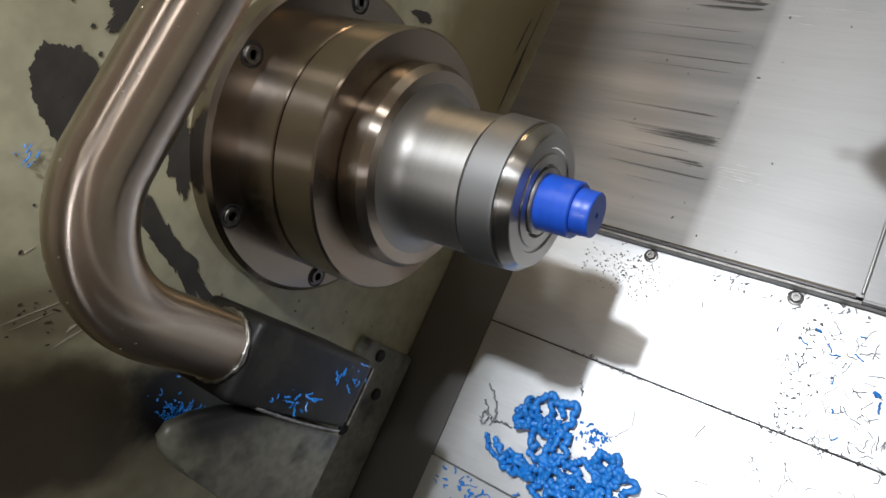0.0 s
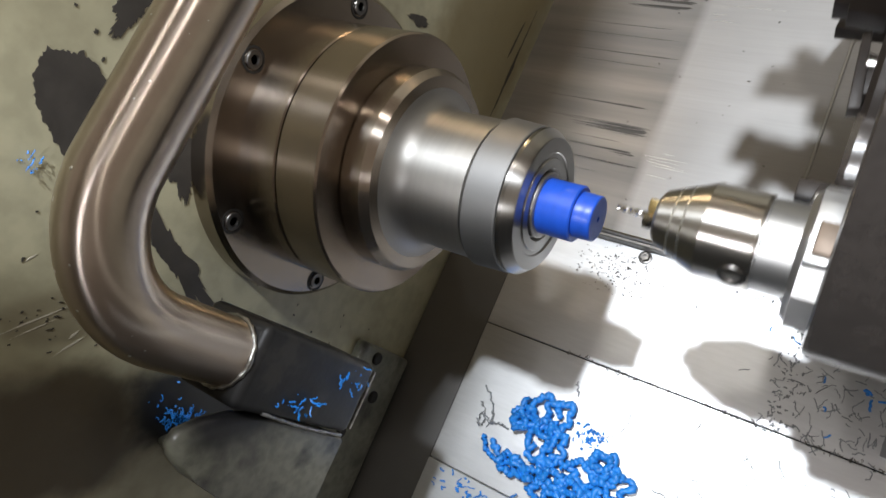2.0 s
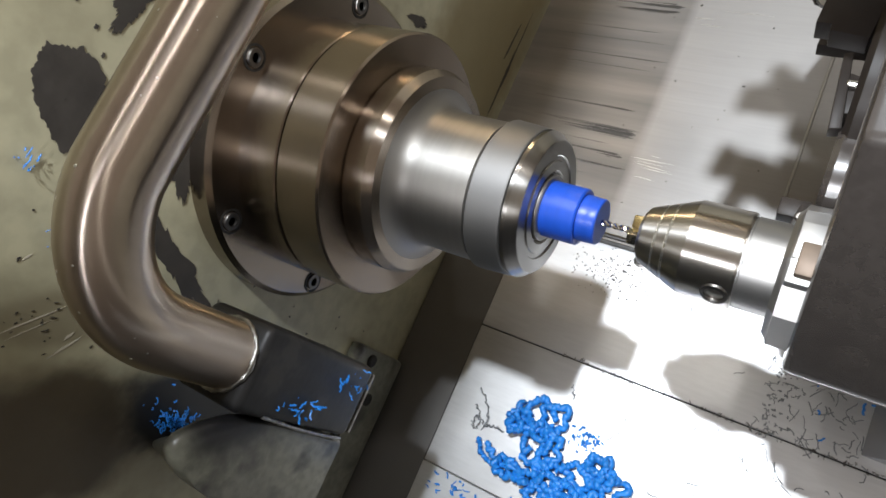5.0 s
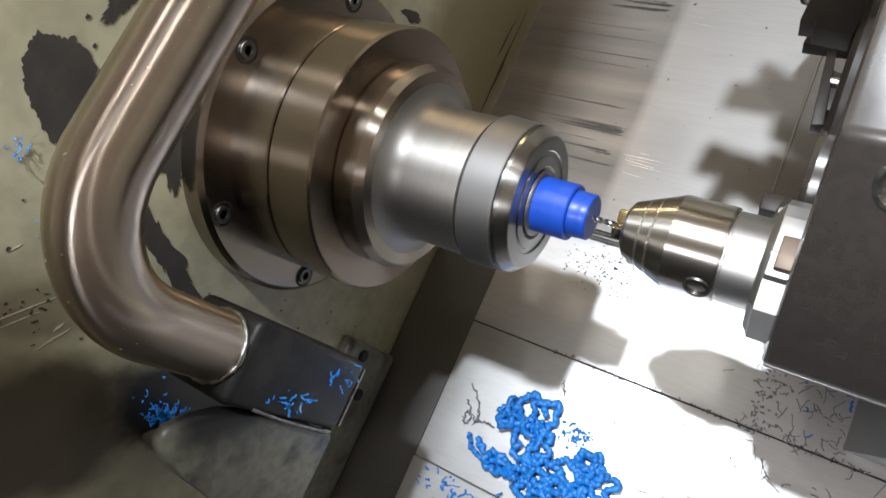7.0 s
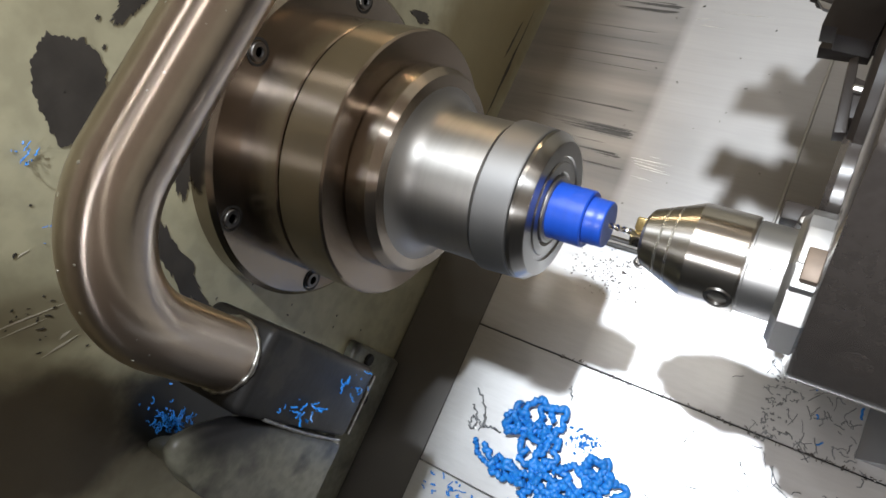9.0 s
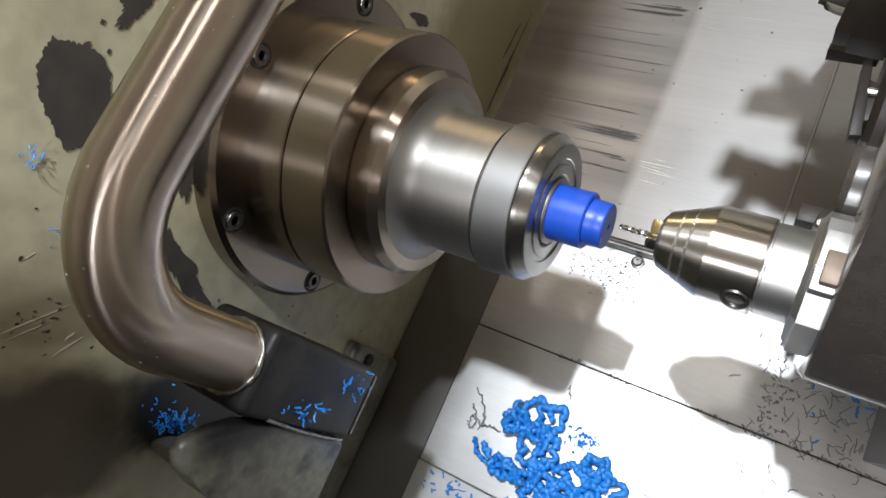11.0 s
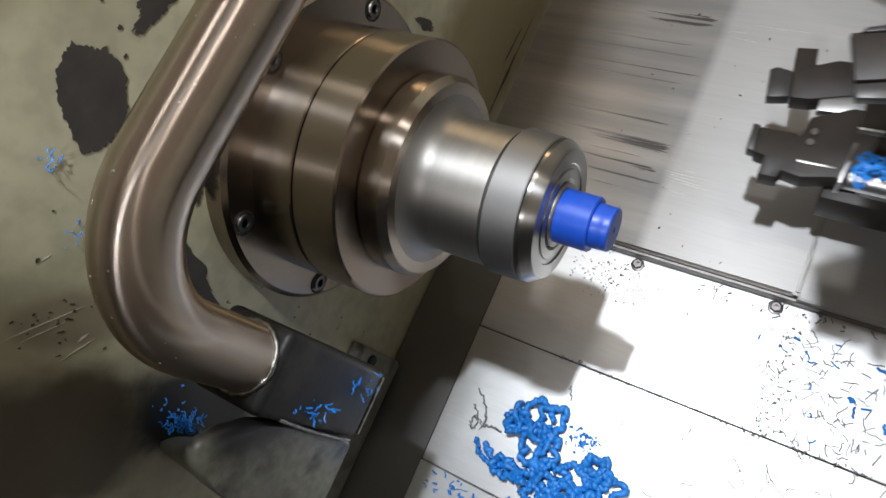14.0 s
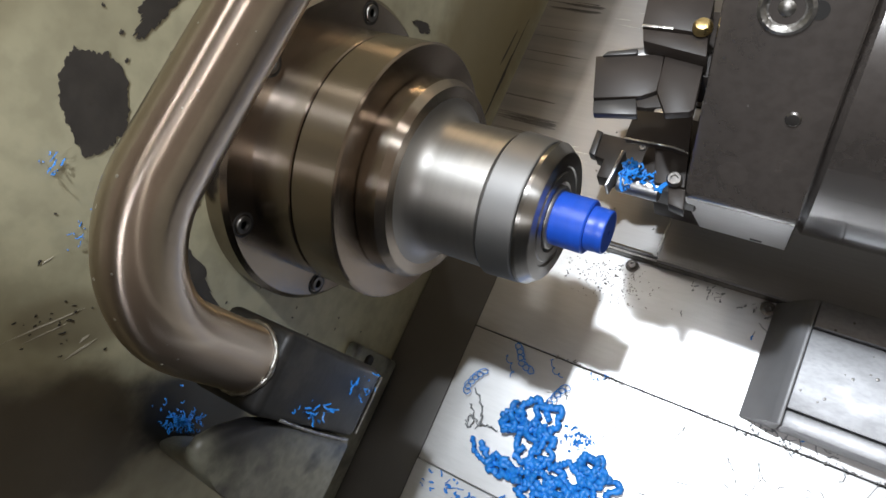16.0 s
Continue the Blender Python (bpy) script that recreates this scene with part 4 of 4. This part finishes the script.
scatter("rail_grit", "grey shavings along the guide rail", 70, lambda r: (r.uniform(0.06, 0.26), r.gauss(0.053, 0.003), LOW + 0.0003), WISP, 37, 0.0003, 0.0006, 0.001, 0.006)
scatter("ledge_shavings", "blue shavings on the tray ledge", 60, lambda r: (r.uniform(-0.085, 0.0), r.gauss(-0.188, 0.005), LOW + 0.005), CHIP, 38, 0.0004, 0.0009, 0.002, 0.008)
scatter("pile_crumbs", "blue crumbs beside the chip pile", 50, lambda r: (r.gauss(0.025, 0.006), r.gauss(-0.105, 0.004), LOW + 0.001), CHIP, 39, 0.0004, 0.0010, 0.001, 0.004)
scatter("boss_chips", "blue shavings stuck to the near-black patch on the wall", 90, boss_place, CHIP, 40, 0.0002, 0.0004, 0.002, 0.006, 0.001)
scatter("socket_shavings", "blue shavings stuck to the black socket", 34, lambda r: (-0.0642, r.gauss(-0.1545, 0.003), r.gauss(0.034, 0.010)) if r.random() < 0.6 else (-0.0642, r.gauss(-0.134, 0.004), r.gauss(-0.004, 0.007)), CHIP, 41, 0.0003, 0.0006, 0.002, 0.008)
scatter("cover_specks", "dark specks on the sliding cover", 26, lambda r: (r.uniform(-0.05, 0.10), r.uniform(0.07, 0.33), TOP + 0.0002), SCREW, 42, 0.0002, 0.0006, 0.0004, 0.002)

scatter("wall_shavings", "blue hair-thin shavings stuck to the headstock wall", 26, lambda r: (XW + 0.0015, r.gauss(-0.0986, 0.003), r.gauss(0.160, 0.003)) if r.random() < 0.5 else (XW + 0.0015, r.gauss(-0.121, 0.005), r.gauss(0.132, 0.003)), CHIP, 43, 0.00012, 0.00025, 0.002, 0.006)
rnd = random.Random(12)
for y0, z0, y1, z1, w in ((-0.1796, 0.1375, -0.1525, 0.1075, 0.0006), (-0.1770, 0.128, -0.1620, 0.112, 0.0004), (-0.1806, 0.1033, -0.1655, 0.0919, 0.0009), (-0.170, 0.100, -0.1640, 0.097, 0.0012), (-0.14, 0.14, -0.135, 0.137, 0.0006)):
    n = Vector((z0 - z1, y1 - y0)).normalized() * w
    pts = [(y0, z0), (y0 * 0.6 + y1 * 0.4 + n.x, z0 * 0.6 + z1 * 0.4 + n.y), (y1, z1), (y0 * 0.3 + y1 * 0.7 - n.x * 0.6, z0 * 0.3 + z1 * 0.7 - n.y * 0.6)]
    part("scuff", prism(pts, XW + 0.0001, XW + 0.0002), ENAMEL, wall_headstock, "pale scuff in the paint", 0)


# ---- what moves ----
def motions():
    # carriage: seconds, place along the bed, place up the bed
    carriage = [(0, 0.1205, 0.1125), (1.05, 0.1205, 0.1125), (1.2, 0.1000, 0.1125), (1.35, 0.0720, 0.1115), (1.5, 0.0672, 0.1080), (1.6, 0.0672, 0.0963), (1.7, 0.0672, 0.0760), (1.8, 0.0672, 0.0553),
                (1.9, 0.0665, 0.0342), (2.0, 0.0657, 0.0095), (2.1, 0.0640, 0.0005), (2.5, 0.0612, 0.0), (3.0, 0.0598, 0.0), (3.5, 0.0586, 0.0), (4.2, 0.0586, 0.0), (6.3, 0.0578, 0.0), (7.0, 0.0555, 0.0),
                (8.0, 0.0555, 0.0), (9.2, 0.0560, 0.0), (10.6, 0.0600, 0.0), (11.1, 0.0645, 0.004), (11.3, 0.0650, 0.0315), (11.4, 0.0650, 0.0505), (11.5, 0.0652, 0.0695), (11.6, 0.0652, 0.0892), (11.7, 0.0652, 0.1075), (11.8, 0.0660, 0.1130),
                (12.0, 0.0906, 0.1130), (12.2, 0.1177, 0.1125), (12.35, 0.1205, 0.1125), (13.7, 0.1205, 0.1120), (13.85, 0.1140, 0.1110), (14.0, 0.0915, 0.1080), (14.1, 0.0720, 0.1040), (14.2, 0.0520, 0.0980), (14.3, 0.0330, 0.0900),
                (14.4, 0.0120, 0.0840), (14.5, -0.0065, 0.0812), (14.65, -0.0105, 0.0795), (15.0, -0.0125, 0.0780), (16, -0.0135, 0.0780)]
    # turret: seconds, degrees
    index = [(0, -45), (0.52, -45), (0.60, -20), (0.70, 0), (12.9, 0), (13.0, 20), (13.1, 84), (13.2, 164), (13.3, 180), (16, 180)]

    def between(rows, t):
        for a, b in zip(rows, rows[1:]):
            if a[0] <= t <= b[0]:
                s = (t - a[0]) / (b[0] - a[0])
                return [p + (q - p) * s for p, q in zip(a[1:], b[1:])]

    times = sorted({r[0] for r in carriage} | {r[0] for r in index})
    for ob, lead in ((turret_ob, 0), (chuck, 0), (idle, 0), (tool_a, 180), (tool_b, 180), (post, 180), (block, 180), (bar, 180)):
        rows = []
        for t in times:
            (x, y), (a,) = between(carriage, t), between(index, t)
            rows.append((t, bed(x, y - RY, -RZ, a - lead)))
        walk(ob, rows)
    walk(cover, [(t, bed(x + 0.0445, 0, 0)) for t, x, y in carriage])
    walk(saddle, [(t, bed(x, 0, 0)) for t, x, y in carriage])
    # chips thrown off as the last cut starts
    for ob, x, y, t0 in zip(flying, (-0.062, -0.022, 0.012), (-0.072, -0.058, -0.058), (15.45, 15.55, 15.62)):
        walk(ob, [(0, bed(-0.035, 0, -0.044)), (t0, bed(-0.035, 0, -0.044)), (t0 + 0.08, bed(-0.035 + (x + 0.035) * 0.5, y * 0.45, -0.12, 0, 0, 25)), (t0 + 0.17, bed(x, y, LOW + 0.004, 0, 0, 50)), (16, bed(x, y, LOW + 0.004, 0, 0, 50))])


motions()
